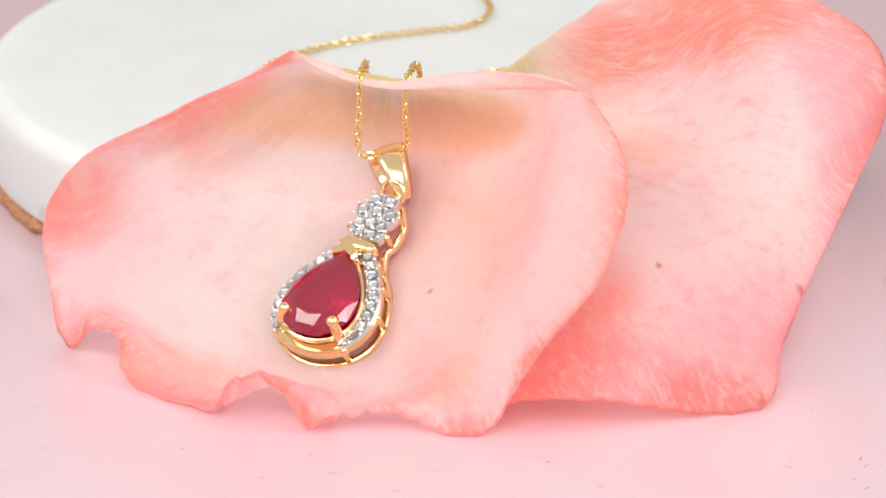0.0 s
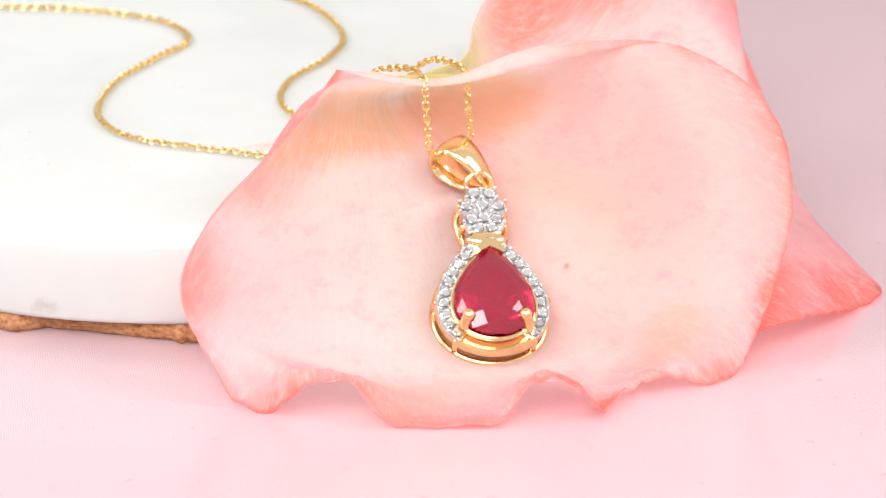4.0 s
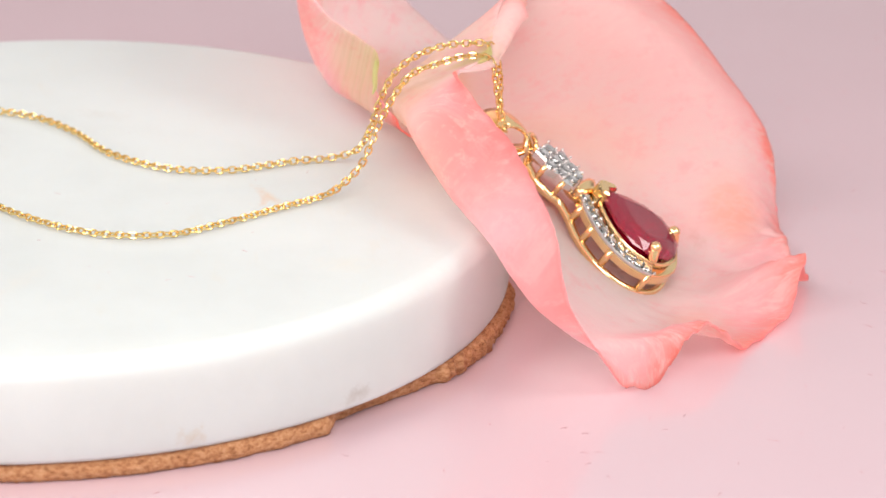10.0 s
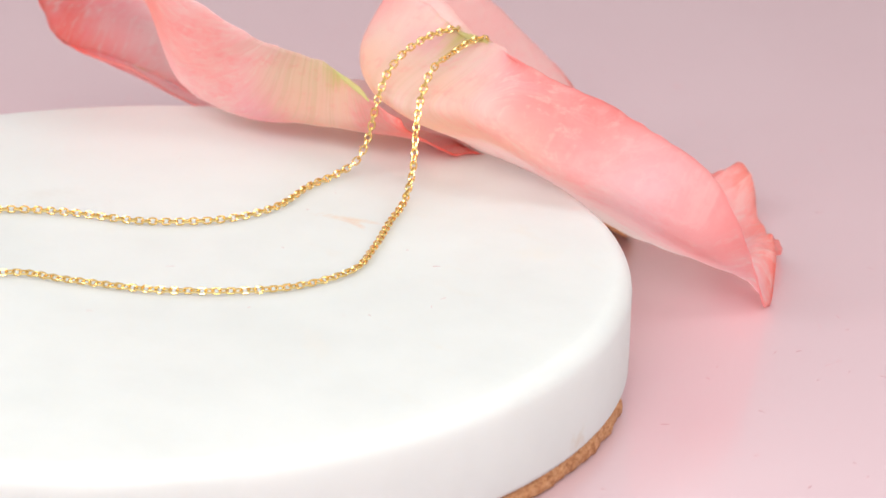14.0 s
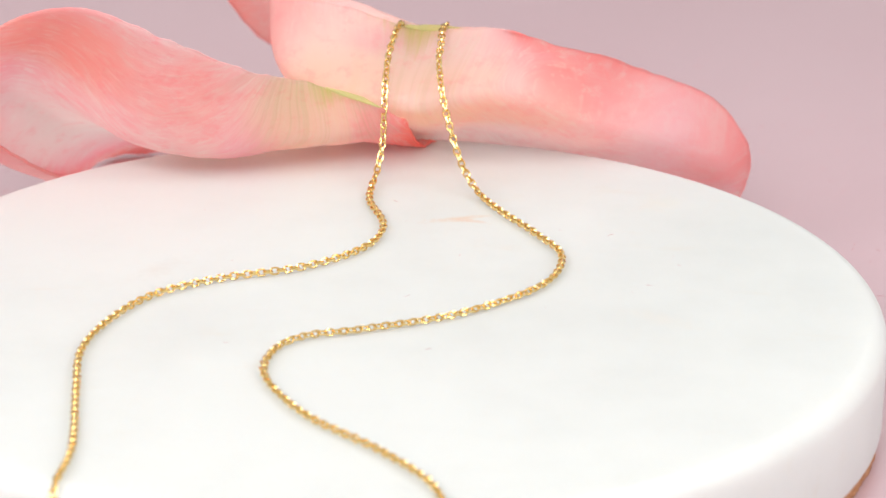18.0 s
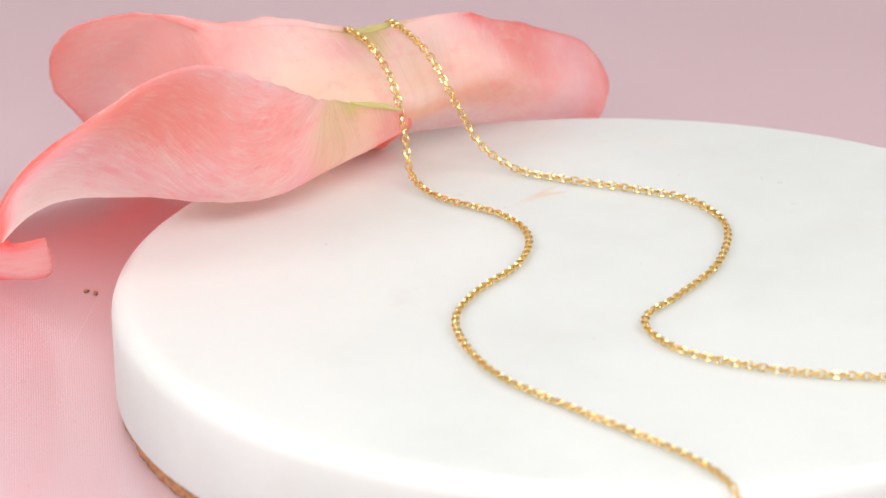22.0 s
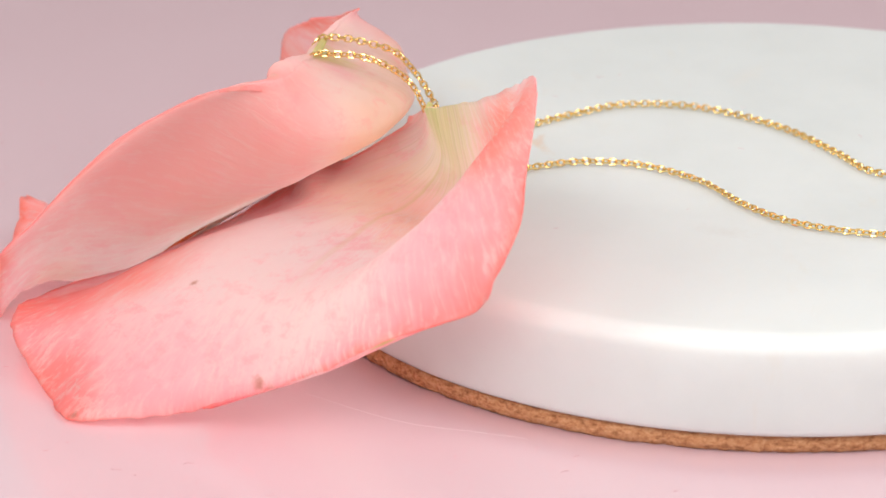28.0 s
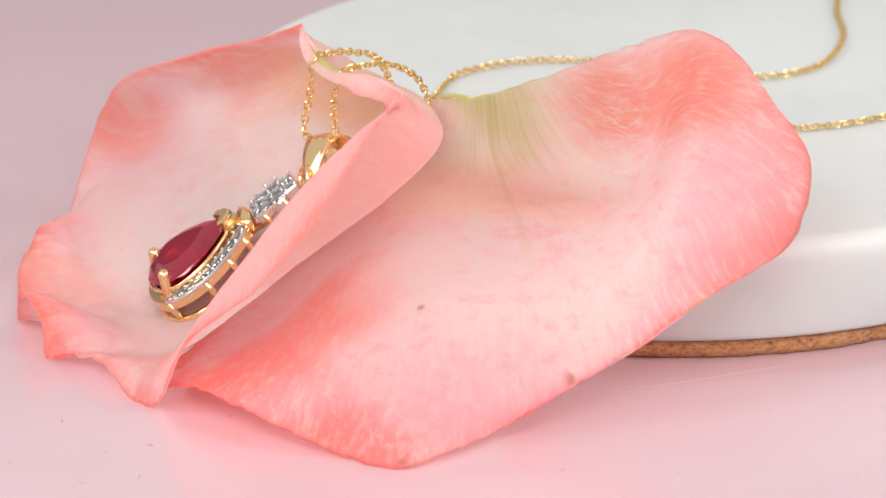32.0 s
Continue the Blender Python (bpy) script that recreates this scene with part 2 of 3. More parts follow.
A_BACK_WASH = [((28, -3, 18), (18, 35, 24), (1.0, 0.55, 0.52), 0.95), ((-21, 12, 12), (15, 14, 14), (1.0, 0.70, 0.74), 0.6), ((-5, 3, 7), (21, 19, 11), (1.0, 0.95, 0.935), 0.9), ((11, 21, 22), (17, 11, 10), (1.0, 0.93, 0.86), 0.9), ((10, 20, 25.5), (8, 5, 2.5), (1.0, 0.42, 0.62), 0.5), ((-20, 20, 16), (10, 9, 10), PINK, 0.6)]
B_WASH = [((-16, 28, 17), (18, 17, 12), (1.0, 0.95, 0.80), 0.95), ((-7, 37, 23), (9, 6, 7), (1.0, 0.44, 0.32), 0.85), ((4, 36, 27), (15, 8, 9), CORAL, 0.8), ((16, 31, 21), (8, 14, 12), PINK, 0.75), ((-12, 4, 10), (8, 14, 7), (1.0, 0.50, 0.40), 0.75),
          ((-5, 13, 12), (17, 14, 9), CREAM, 0.85), ((-9, 28, 13), (20, 6, 5), (1.0, 0.80, 0.66), 0.65), ((9, 4, 6), (18, 12, 9), PINK, 0.7), ((-14, -6, 5), (9, 9, 6), CORAL, 0.6), ((2, -7, 2), (12, 5, 4), (1.0, 0.52, 0.48), 0.6)]
B_BACK_WASH = [((-2, 14, 10), (21, 20, 11), (1.0, 0.94, 0.92), 0.9), ((10, 20, 14), (12, 18, 12), (1.0, 0.90, 0.88), 0.75), ((-16, 33, 17), (8, 7, 5), (1.0, 0.48, 0.62), 0.6), ((-20, 33, 19), (9, 7, 8), (1.0, 0.85, 0.70), 0.6), ((-13, 31, 16), (6, 6, 4), (1.0, 0.50, 0.66), 0.55), ((6, 35, 27), (14, 9, 9), (1.0, 0.56, 0.48), 0.6)]
PETAL = petal_material("petal_inside", CREAM, ROSE, CORAL, LIME, (0.42, 8.0, 11.0), A_SPOTS, A_WASH, 0.17, 0.5)
PETAL_BACK = petal_material("petal_outside", (1.0, 0.80, 0.80), (1.0, 0.63, 0.66), (1.0, 0.47, 0.48), LIME, (0.42, 9.0, 12.0), [], A_BACK_WASH, 0.22, 0.26)
PETAL_FAN = petal_material("veined_petal_inside", (1.0, 0.96, 0.94), (1.0, 0.69, 0.72), (1.0, 0.44, 0.37), (0.74, 0.80, 0.40), (0.36, 5.6, 3.0), B_SPOTS, B_WASH, 0.19, 0.70, 0.55)
PETAL_FAN_BACK = petal_material("veined_petal_outside", (1.0, 0.68, 0.70), (1.0, 0.50, 0.54), (1.0, 0.34, 0.30), LIME, (0.29, 16.0, 13.0), [], B_BACK_WASH, 0.34, 0.32)
CLAW = petal_material("petal_claw", (0.72, 0.78, 0.36), (0.86, 0.82, 0.52), (0.80, 0.80, 0.46), LIME, (0.5, 3.0, 1.0), [], (), 0.2, 0.3)
GOLD = metal_material("polished_gold", (0.95, 0.68, 0.36), 0.09)
CHAIN_GOLD = metal_material("yellow_gold", (0.87, 0.64, 0.27), 0.16)
RHODIUM = metal_material("white_rhodium", (0.78, 0.77, 0.76), 0.12)
RUBY = gem_material("ruby", (0.50, 0.0, 0.045), 1.77, 0.66)
DIAMOND = gem_material("clear_stone", (0.97, 0.97, 0.98), 2.3, 0.92)
FIBRE = shader("lint")[0]
FIBRE.node_tree.nodes["Principled BSDF"].inputs["Base Color"].default_value = (0.55, 0.22, 0.25, 1)
# dull grey for the table and the added board behind it
DARK_GREY = shader("dark_grey")[0]
DARK_GREY.node_tree.nodes["Principled BSDF"].inputs["Base Color"].default_value = (0.24, 0.21, 0.21, 1)

MM = 0.001
TURNING = []          # every thing that rides on the turntable, with its resting place


def thing(name, at, label, category, group="", kind=""):
    ob = new(name)
    ob.empty_display_size = 0.005
    ob.location = Vector(at) * MM
    ob["base"] = [c * MM for c in at]
    TURNING.append(ob)
    return tagged(ob, label, category, group, kind)


def root_of(ob):
    while ob.parent:
        ob = ob.parent
    return ob


def part(name, bm, material, parent, label="", smooth=True, kind=""):
    """One mesh under a thing or a part; bm is in millimetres of the turntable."""
    bm.transform(Matrix.Scale(MM, 4))
    root = root_of(parent)
    bm.transform(Matrix.Translation(-Vector(root["base"])))
    data = bpy.data.meshes.new(name)
    for f in bm.faces:
        f.smooth = smooth
    bm.to_mesh(data)
    bm.free()
    data.materials.append(material)
    ob = new(name, data)
    ob.parent = parent
    return tagged(ob, label, kind=kind)


def spline(points, n):
    """n points along a smooth curve through the given ones, at even lengths."""
    p = np.array(points, float)
    p = np.vstack([2 * p[0] - p[1], p, 2 * p[-1] - p[-2]])
    out = []
    for i in range(1, len(p) - 2):
        for s in np.linspace(0, 1, 24, endpoint=False):
            a, b, c, d = p[i - 1], p[i], p[i + 1], p[i + 2]
            out.append(0.5 * (2 * b + (c - a) * s + (2 * a - 5 * b + 4 * c - d) * s * s + (3 * b - a - 3 * c + d) * s ** 3))
    out = np.array(out + [p[-2]])
    length = np.r_[0, np.cumsum(np.linalg.norm(np.diff(out, axis=0), axis=1))]
    at = np.linspace(0, length[-1], n)
    return np.stack([np.interp(at, length, out[:, k]) for k in range(out.shape[1])], 1)


def smooth_rows(net, at):
    """Catmull-Rom through the first axis of net, at places 0..1."""
    net = np.asarray(net, float)
    ext = np.concatenate([[2 * net[0] - net[1]], net, [2 * net[-1] - net[-2]]])
    s = np.clip(np.asarray(at) * (len(net) - 1), 0, len(net) - 1 - 1e-9)
    i = s.astype(int)
    f = (s - i).reshape(-1, *[1] * (net.ndim - 1))
    a, b, c, d = ext[i], ext[i + 1], ext[i + 2], ext[i + 3]
    return 0.5 * (2 * b + (c - a) * f + (2 * a - 5 * b + 4 * c - d) * f * f + (3 * b - a - 3 * c + d) * f ** 3)


def tube(path, radius, sides=8, closed=False, bm=None):
    bm = bm or bmesh.new()
    p = np.array(path, float)
    n = len(p)
    rings = []
    up = np.array((0.13, 0.21, 0.97))
    for i in range(n):
        d = p[(i + 1) % n] - p[i - 1] if closed else p[min(i + 1, n - 1)] - p[max(i - 1, 0)]
        d /= np.linalg.norm(d)
        a = np.cross(d, up)
        a /= np.linalg.norm(a)
        b = np.cross(a, d)
        r = radius[i] if hasattr(radius, "__len__") else radius
        rings.append([bm.verts.new(p[i] + r * (math.cos(q) * a + math.sin(q) * b)) for q in np.arange(sides) * 2 * math.pi / sides])
    for i in range(n if closed else n - 1):
        u, v = rings[i], rings[(i + 1) % n]
        for k in range(sides):
            bm.faces.new((u[k], u[(k + 1) % sides], v[(k + 1) % sides], v[k]))
    if not closed:
        bm.faces.new(rings[0][::-1])
        bm.faces.new(rings[-1])
    return bm


# ---- the cloth on the turntable, the table and an added board behind ----
def lathe(profile, centre, n=160, wobble=0.0):
    bm = bmesh.new()
    rings = []
    for r, z in profile:
        ring = []
        for k in range(n):
            a = 2 * math.pi * k / n
            rr = r + wobble * noise.noise(Vector((9 * math.cos(a) * 3, 9 * math.sin(a) * 3, z)))
            ring.append(bm.verts.new((centre[0] + rr * math.cos(a), centre[1] + rr * math.sin(a), z)))
        rings.append(ring)
    for a, b in zip(rings, rings[1:]):
        for k in range(n):
            bm.faces.new((a[k], a[(k + 1) % n], b[(k + 1) % n], b[k]))
    bm.faces.new(rings[0][::-1])
    bm.faces.new(rings[-1])
    return bm


cloth = thing("ground_cloth", (0, 0, 0), "pale pink satin cloth with a fine weave spread on the turntable", "cloth", kind="structure")
part("cloth_sheet", lathe([(318, -4), (320, -3), (320, -0.6), (318, 0)], (0, 0), 96), SATIN, cloth, smooth=False)


def plain_box(name, x0, x1, y0, y1, z0, z1, kind="structure"):
    bm = bmesh.new()
    bmesh.ops.create_cube(bm, size=1.0, matrix=Matrix.Translation(((x0 + x1) / 2, (y0 + y1) / 2, (z0 + z1) / 2)) @ Matrix.Diagonal((x1 - x0, y1 - y0, z1 - z0, 1)))
    data = bpy.data.meshes.new(name)
    bm.to_mesh(data)
    bm.free()
    data.materials.append(DARK_GREY)
    return tagged(new(name, data), kind=kind)


plain_box("ground", -0.55, 0.55, -0.6, 0.55, -0.05, -0.005)
# unseen low board, added so the far cloth mirrors something darker
plain_box("unseen_dark_board", -0.55, 0.55, 0.55, 0.60, -0.05, 0.23)


# ---- marble coaster ----
DISC = (2.1, 39.2)
coaster = thing("marble_coaster", (*DISC, 0), "round white marble coaster with a ragged cork base", "coaster")
edge = [(50.5 - 2.0 + 2.0 * math.cos(a), 12.4 - 2.0 + 2.0 * math.sin(a)) for a in np.linspace(0, math.pi / 2, 9)]
low = [(49.6 + 0.7 * math.cos(a), 2.7 + 0.7 * math.sin(a)) for a in np.linspace(-math.pi / 2, 0, 5)]
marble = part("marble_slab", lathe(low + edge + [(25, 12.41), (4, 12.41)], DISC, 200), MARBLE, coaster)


def cork_reach(deg):
    """The cork's radius round the pad: torn away over one stretch, frayed beside it."""
    p = Vector((math.cos(radians(deg)) * 30, math.sin(radians(deg)) * 30, 0))
    r = 49.6 + 0.25 * noise.noise(p * 0.5) + 0.22 * noise.noise(p * 2.1)
    if -149.5 < deg < -127:
        r -= 2.1 * (1.0 if deg < -140 else (-127 - deg) / 13.0) * min(1.0, (deg + 149.5) / 3.0)
    if -130 < deg < -100:
        r += 0.5 + 0.75 * noise.noise(p * 3.3)
    return r


def cork_pad(n=720):
    bm = bmesh.new()
    rings = []
    for inset, z in ((0.45, 0.03), (0.05, 0.35), (0.0, 0.95), (0.1, 1.5), (0.5, 2.05)):
        ring = []
        for k in range(n):
            deg = -180 + 360 * k / n
            r = cork_reach(deg) - inset + 0.12 * noise.noise(Vector((math.cos(radians(deg)) * 120, math.sin(radians(deg)) * 120, z * 2.0)))
            ring.append(bm.verts.new((DISC[0] - 0.3 + r * math.cos(radians(deg)), DISC[1] - 0.6 + r * math.sin(radians(deg)), z)))
        rings.append(ring)
    for a, b in zip(rings, rings[1:]):
        for k in range(n):
            bm.faces.new((a[k], a[(k + 1) % n], b[(k + 1) % n], b[k]))
    bm.faces.new(rings[0][::-1])
    bm.faces.new(rings[-1])
    return bm


part("cork_base", cork_pad(), CORK, coaster, "tan cork pad with a torn, frayed edge")


# ---- rose petals ----
def petal_sheet(net, lower, upper, nu, nv, ripple, seed, midrib, soften=24, frill=0.0, above=None):
    """A sheet through a coarse net (stations across, each from claw to lip), its lip drawn to a wavy margin.
    lower, upper: rows of (place across, x, y, z)."""
    us, vs = np.linspace(0, 1, nu), np.linspace(0, 1, nv)
    cols = smooth_rows(np.asarray(net, float), us)                       # nu, k, 3
    grid = np.stack([smooth_rows(c, vs) for c in cols])                   # nu, nv, 3
    for _ in range(soften):                                               # takes the creases out of the net, edges held
        mean = (grid[:-2, 1:-1] + grid[2:, 1:-1] + grid[1:-1, :-2] + grid[1:-1, 2:]) / 4
        grid[1:-1, 1:-1] += 0.7 * (mean - grid[1:-1, 1:-1])
    for rows, end, reach in ((lower, -1, 0.16), (upper, 0, 0.14)):
        if rows is None:
            continue
        rows = np.array(rows, float)
        rows[:, 0] /= len(net) - 1
        ext = np.vstack([2 * rows[0] - rows[1], rows, 2 * rows[-1] - rows[-2]])
        k = np.clip(np.searchsorted(rows[:, 0], us) - 1, 0, len(rows) - 2)
        f = np.clip((us - rows[k, 0]) / (rows[k + 1, 0] - rows[k, 0]), 0, 1)[:, None]
        a, b, c, d = (ext[k + j, 1:] for j in range(4))
        lip = 0.5 * (2 * b + (c - a) * f + (2 * a - 5 * b + 4 * c - d) * f * f + (3 * b - a - 3 * c + d) * f ** 3)
        inside = ((us >= rows[0, 0]) & (us <= rows[-1, 0])).astype(float)[:, None]
        w = np.clip(1 - (1 - vs if end else vs) / reach, 0, 1)
        w = w * w * (3 - 2 * w)
        grid += ((lip - grid[:, end]) * inside)[:, None, :] * w[None, :, None]
    # round the root: how far off the midrib, how far out
    root, rib, side = (np.array(c, float) for c in midrib)
    rib, side = rib / np.linalg.norm(rib), side / np.linalg.norm(side)
    off = grid - root
    fan_map = np.stack([np.arctan2(off @ side, np.maximum(off @ rib, 1.0)), np.linalg.norm(off, axis=2) / 10], 2)
    bm = bmesh.new()
    uv, fan = bm.loops.layers.uv.new("UVMap"), bm.loops.layers.uv.new("fan")
    verts = []
    for i in range(nu):
        row = []
        for j in range(nv):
            p = Vector(grid[i, j])
            q = noise.noise(p * 0.13 + Vector((seed, 0, 0))) * ripple + noise.noise(p * 0.4 + Vector((0, seed, 0))) * ripple * 0.3
            margin = min(i, nu - 1 - i, nv - 1 - j) / 8.0
            q *= 0.5 + 0.5 * min(margin, 1.0)
            if i in (0, nu - 1) or j in (0, nv - 1):
                back = Vector(grid[min(max(i, 2), nu - 3), min(max(j, 2), nv - 3)]) - p
                p += back.normalized() * 0.20 * (noise.noise(p * 0.6 + Vector((seed, seed, 0))) + 0.35 * noise.noise(p * 1.4))
            p.z += q
            lip = max(0.0, 1 - (nv - 1 - j) / (0.14 * nv))
            p.z += frill * lip * (noise.noise(p * 0.55 + Vector((seed, 2, 0))) + 0.5 * noise.noise(p * 1.3)) * min(1.0, max(0.0, p.z) / 1.5 + 0.25)
            # it rests on the marble's rounded edge
            d = math.hypot(p.x - DISC[0], p.y - DISC[1])
            if d < 51.0:
                p.z = max(p.z, 0.35 + 10.4 + (2.0 if d < 48.5 else math.sqrt(max(0.0, 4.0 - (d - 48.5) ** 2))))
            # it tucks under the petal that lies on it
            if above is not None and i < 0.4 * nu:
                near = above[np.hypot(above[:, 0] - p.x, above[:, 1] - p.y) < 0.7]
                if len(near):
                    p.z = max(0.25, min(p.z, near[:, 2].min() - 0.35))
            row.append(bm.verts.new(p))
        verts.append(row)
    for i in range(nu - 1):
        for j in range(nv - 1):
            f = bm.faces.new((verts[i][j], verts[i + 1][j], verts[i + 1][j + 1], verts[i][j + 1]))
            for loop, (a, b) in zip(f.loops, ((i, j), (i + 1, j), (i + 1, j + 1), (i, j + 1))):
                loop[uv].uv = (a / (nu - 1), b / (nv - 1))
                loop[fan].uv = fan_map[a, b]
    return bm


def thicken(ob, mm, inside):
    """Gives a sheet its thickness, with a material of its own on the inside."""
    ob.data.materials.append(inside)
    s = ob.modifiers.new("thickness", "SOLIDIFY")
    s.thickness, s.offset, s.material_offset, s.use_flip_normals = mm * MM, 0.0, 1, False
    return ob


CRADLE = [
    [(-11.6, -3.4, 26.7), (-17, -5.8, 24.2), (-24, -8.2, 21.5), (-33.4, -10, 16.8), (-37.3, -11, 10), (-35.4, -17.2, 0.6)],
    [(-9.5, -5, 26.4), (-12.6, 0.6, 22.5), (-19.4, -1.3, 17), (-26.8, -4.6, 13.4), (-32.6, -9.6, 7.5), (-33.5, -20.5, 0.6)],
]
CRADLE += [
    [(-5, -7.5, 25.6), (-6.5, 1.2, 21), (-10.5, -5.5, 15.2), (-14, -15.8, 6.0), (-18.5, -24, 0.8), (-28.5, -29, 2)],
    [(-1, -9, 25.2), (-0.5, 1.5, 20), (-2.5, -7.5, 13.9), (-5.5, -18.5, 5.6), (-9.5, -27, 0.4), (-17.5, -39, 2.5)],
    [(5.8, -10.9, 26.4), (7, -2, 20.5), (5, -9.5, 14.4), (2, -22, 7.9), (-0.6, -32, 1.2), (-6, -41.5, 1.2)],
]
CRADLE += [
    [(13, -13.5, 27.3), (14.2, -9.4, 21.3), (12.2, -14.6, 16.2), (9.2, -24.4, 10.9), (5.4, -34.2, 5.0), (2.6, -42.4, 1.2)],
    [(16.3, -17.8, 27.9), (15.6, -22.5, 25.4), (14.3, -28.5, 21.4), (13.4, -34, 16.8), (11.2, -38.5, 11), (6.8, -43, 1.4)],
    [(19, -22.7, 27.7), (21.5, -30, 24.8), (21.6, -35, 20.4), (18.7, -39.5, 14.6), (13, -43, 8.8), (8.5, -43.5, 1.0)],
]
CRADLE_LIP = [(0, -35.6, -17, 0.6), (0.7, -33.7, -20.6, 0.5), (1.2, -32.3, -23, 3.3), (1.6, -30.5, -25.3, 4.7), (1.9, -28.6, -27.4, 4.4), (2.1, -28.2, -29.9, 1.7),
              (2.4, -24.9, -32.8, 0.5), (2.8, -19, -37.8, 0.8), (3.0, -17.2, -39.1, 4), (3.2, -15.2, -40.4, 5.5), (3.5, -11.7, -40.8, 3.9),
              (3.72, -9.6, -42.2, 0.6), (3.8, -8.8, -42.1, 0.7), (4.0, -6.2, -41.5, 1.6), (4.35, -2.2, -41.6, 2.1), (4.8, 1.6, -42.4, 1.5), (5.3, 4.6, -43.0, 0.5), (6.0, 7.2, -43.1, 0.5), (6.6, 8.6, -43.2, 1.2), (7.0, 8.9, -43.2, 1.9)]
petal_a = thing("rose_petal", (-8, -25, 0), "cupped pink rose petal with coral margins cradling the pendant", "petal", "rose petals")
cradle_sheet = petal_sheet(CRADLE, CRADLE_LIP, None, 150, 120, 0.35, 3.0, ((-1, 6, 28), (-0.25, -0.75, -0.6), (0.95, -0.3, 0)), 30, 0.7)
CRADLE_SKIN = np.array([v.co for v in cradle_sheet.verts])
thicken(part("petal_sheet", cradle_sheet, PETAL_BACK, petal_a), 0.2, PETAL)

FAN = [
    [(-0.3, 0.8, 18.2), (-0.8, 0.0, 16.8), (-1.4, -4.2, 13.9), (-4.0, -12.2, 9.2), (-3.2, -22.6, 4.3), (6.0, -40.2, 1.4)],
    [(3, 2.5, 20.5), (2.2, 0.4, 16.4), (3.4, -7.6, 12.7), (5.4, -18.6, 7.8), (7.6, -31, 4.0), (12.5, -41.3, 3.2)],
    [(9.7, 1.5, 22.3), (12, 3.2, 15.6), (13.5, -7, 13.8), (16, -20, 12.2), (18, -32, 7.6), (20, -41.8, 3.2)],
    [(15.5, 6, 25), (20, 5.2, 15.5), (21.5, -6, 14.2), (24, -20, 11.6), (27, -31, 6.5), (29.7, -38.5, 0.6)],
]
FAN += [
    [(24, 9, 29.5), (28, 6, 18), (31, -3, 15.3), (32.5, -15, 12), (34.5, -27, 5.5), (36, -35.8, 0.5)],
    [(34.9, 9.3, 32.9), (38.4, 1.6, 25.0), (42, -5.7, 18.9), (40, -12, 12.5), (40.2, -18, 6.5), (38.5, -24, 2.3)],
    [(46.9, 6.5, 27), (50.1, 5.7, 24.6), (51.7, 3.4, 20.4), (50.8, 1.5, 16.2), (47.4, -5.7, 12.5), (43.9, -11.8, 8.1)],
]
petal_b = thing("rose_petal", (30, -30, 0), "open veined pink rose petal leaning on the marble", "petal", "rose petals")
thicken(part("petal_sheet", petal_sheet(FAN, None, None, 140, 110, 0.4, 7.0, ((5.5, 5.5, 24), (0.72, -0.56, -0.40), (0.60, 0.78, 0.1)), 20, 0.3, CRADLE_SKIN), PETAL_FAN_BACK, petal_b), 0.2, PETAL_FAN)


def roll(path, radii, inward, turn, place=0.9, n=60, steps=10):
    """A rim rolled over: an arc that starts on the path and curls towards inward."""
    line, inward = spline(path, n), Vector(inward).normalized()
    rad = np.interp(np.linspace(0, 1, n), np.linspace(0, 1, len(radii)), radii)
    bm = bmesh.new()
    uv = bm.loops.layers.uv.new("UVMap")
    rows = []
    for i in range(n):
        along = Vector(line[min(i + 1, n - 1)] - line[max(i - 1, 0)]).normalized()
        side = (inward - along * inward.dot(along)).normalized()
        up = along.cross(side)
        up = -up if up.z < 0 else up
        r = rad[i] * (1 + 0.15 * noise.noise(Vector(line[i]) * 0.4))
        mid = Vector(line[i]) + side * r
        rows.append([bm.verts.new(mid - side * r * math.cos(q) + up * r * math.sin(q)) for q in np.linspace(-0.5, turn, steps)])
    for i in range(n - 1):
        for j in range(steps - 1):
            f = bm.faces.new((rows[i][j], rows[i + 1][j], rows[i + 1][j + 1], rows[i][j + 1]))
            for loop, (a, b) in zip(f.loops, ((i, j), (i + 1, j), (i + 1, j + 1), (i, j + 1))):
                loop[uv].uv = (0.55 + 0.4 * a / (n - 1), place + 0.08 * b / (steps - 1))
    return bm


thicken(part("rolled_rim", roll([(-10.6, -4.3, 26.5), (-9, -5.4, 25.9), (-5, -7.6, 24.9), (-1, -9.0, 24.6), (3, -10.0, 25.1), (5.8, -10.8, 25.6), (9.5, -12.1, 25.9), (13, -13.5, 26.3), (15, -15.8, 26.9), (16.3, -17.8, 27.4), (17.8, -20.4, 27.7)],
                                (0.05, 0.45, 0.55, 0.6, 0.9, 1.2, 1.45, 1.3, 0.8, 0.4, 0.05), (-0.35, -1, 0), 3.0, 0.45, 90), PETAL, petal_a, "pale pink rim rolled inward"), 0.25, PETAL_BACK)


def claw(path, radii, parent):
    """The thick pale base of a petal."""
    line = spline(path, 16)
    bm = tube(line, np.interp(np.linspace(0, 1, 16), np.linspace(0, 1, len(radii)), radii), 10)
    bm.loops.layers.uv.new("UVMap")
    for v in bm.verts:
        v.co += Vector((0, 0, 0.12 * noise.noise(v.co * 0.8)))
    return part("claw", bm, CLAW, parent, "yellow-green claw at the petal's base")


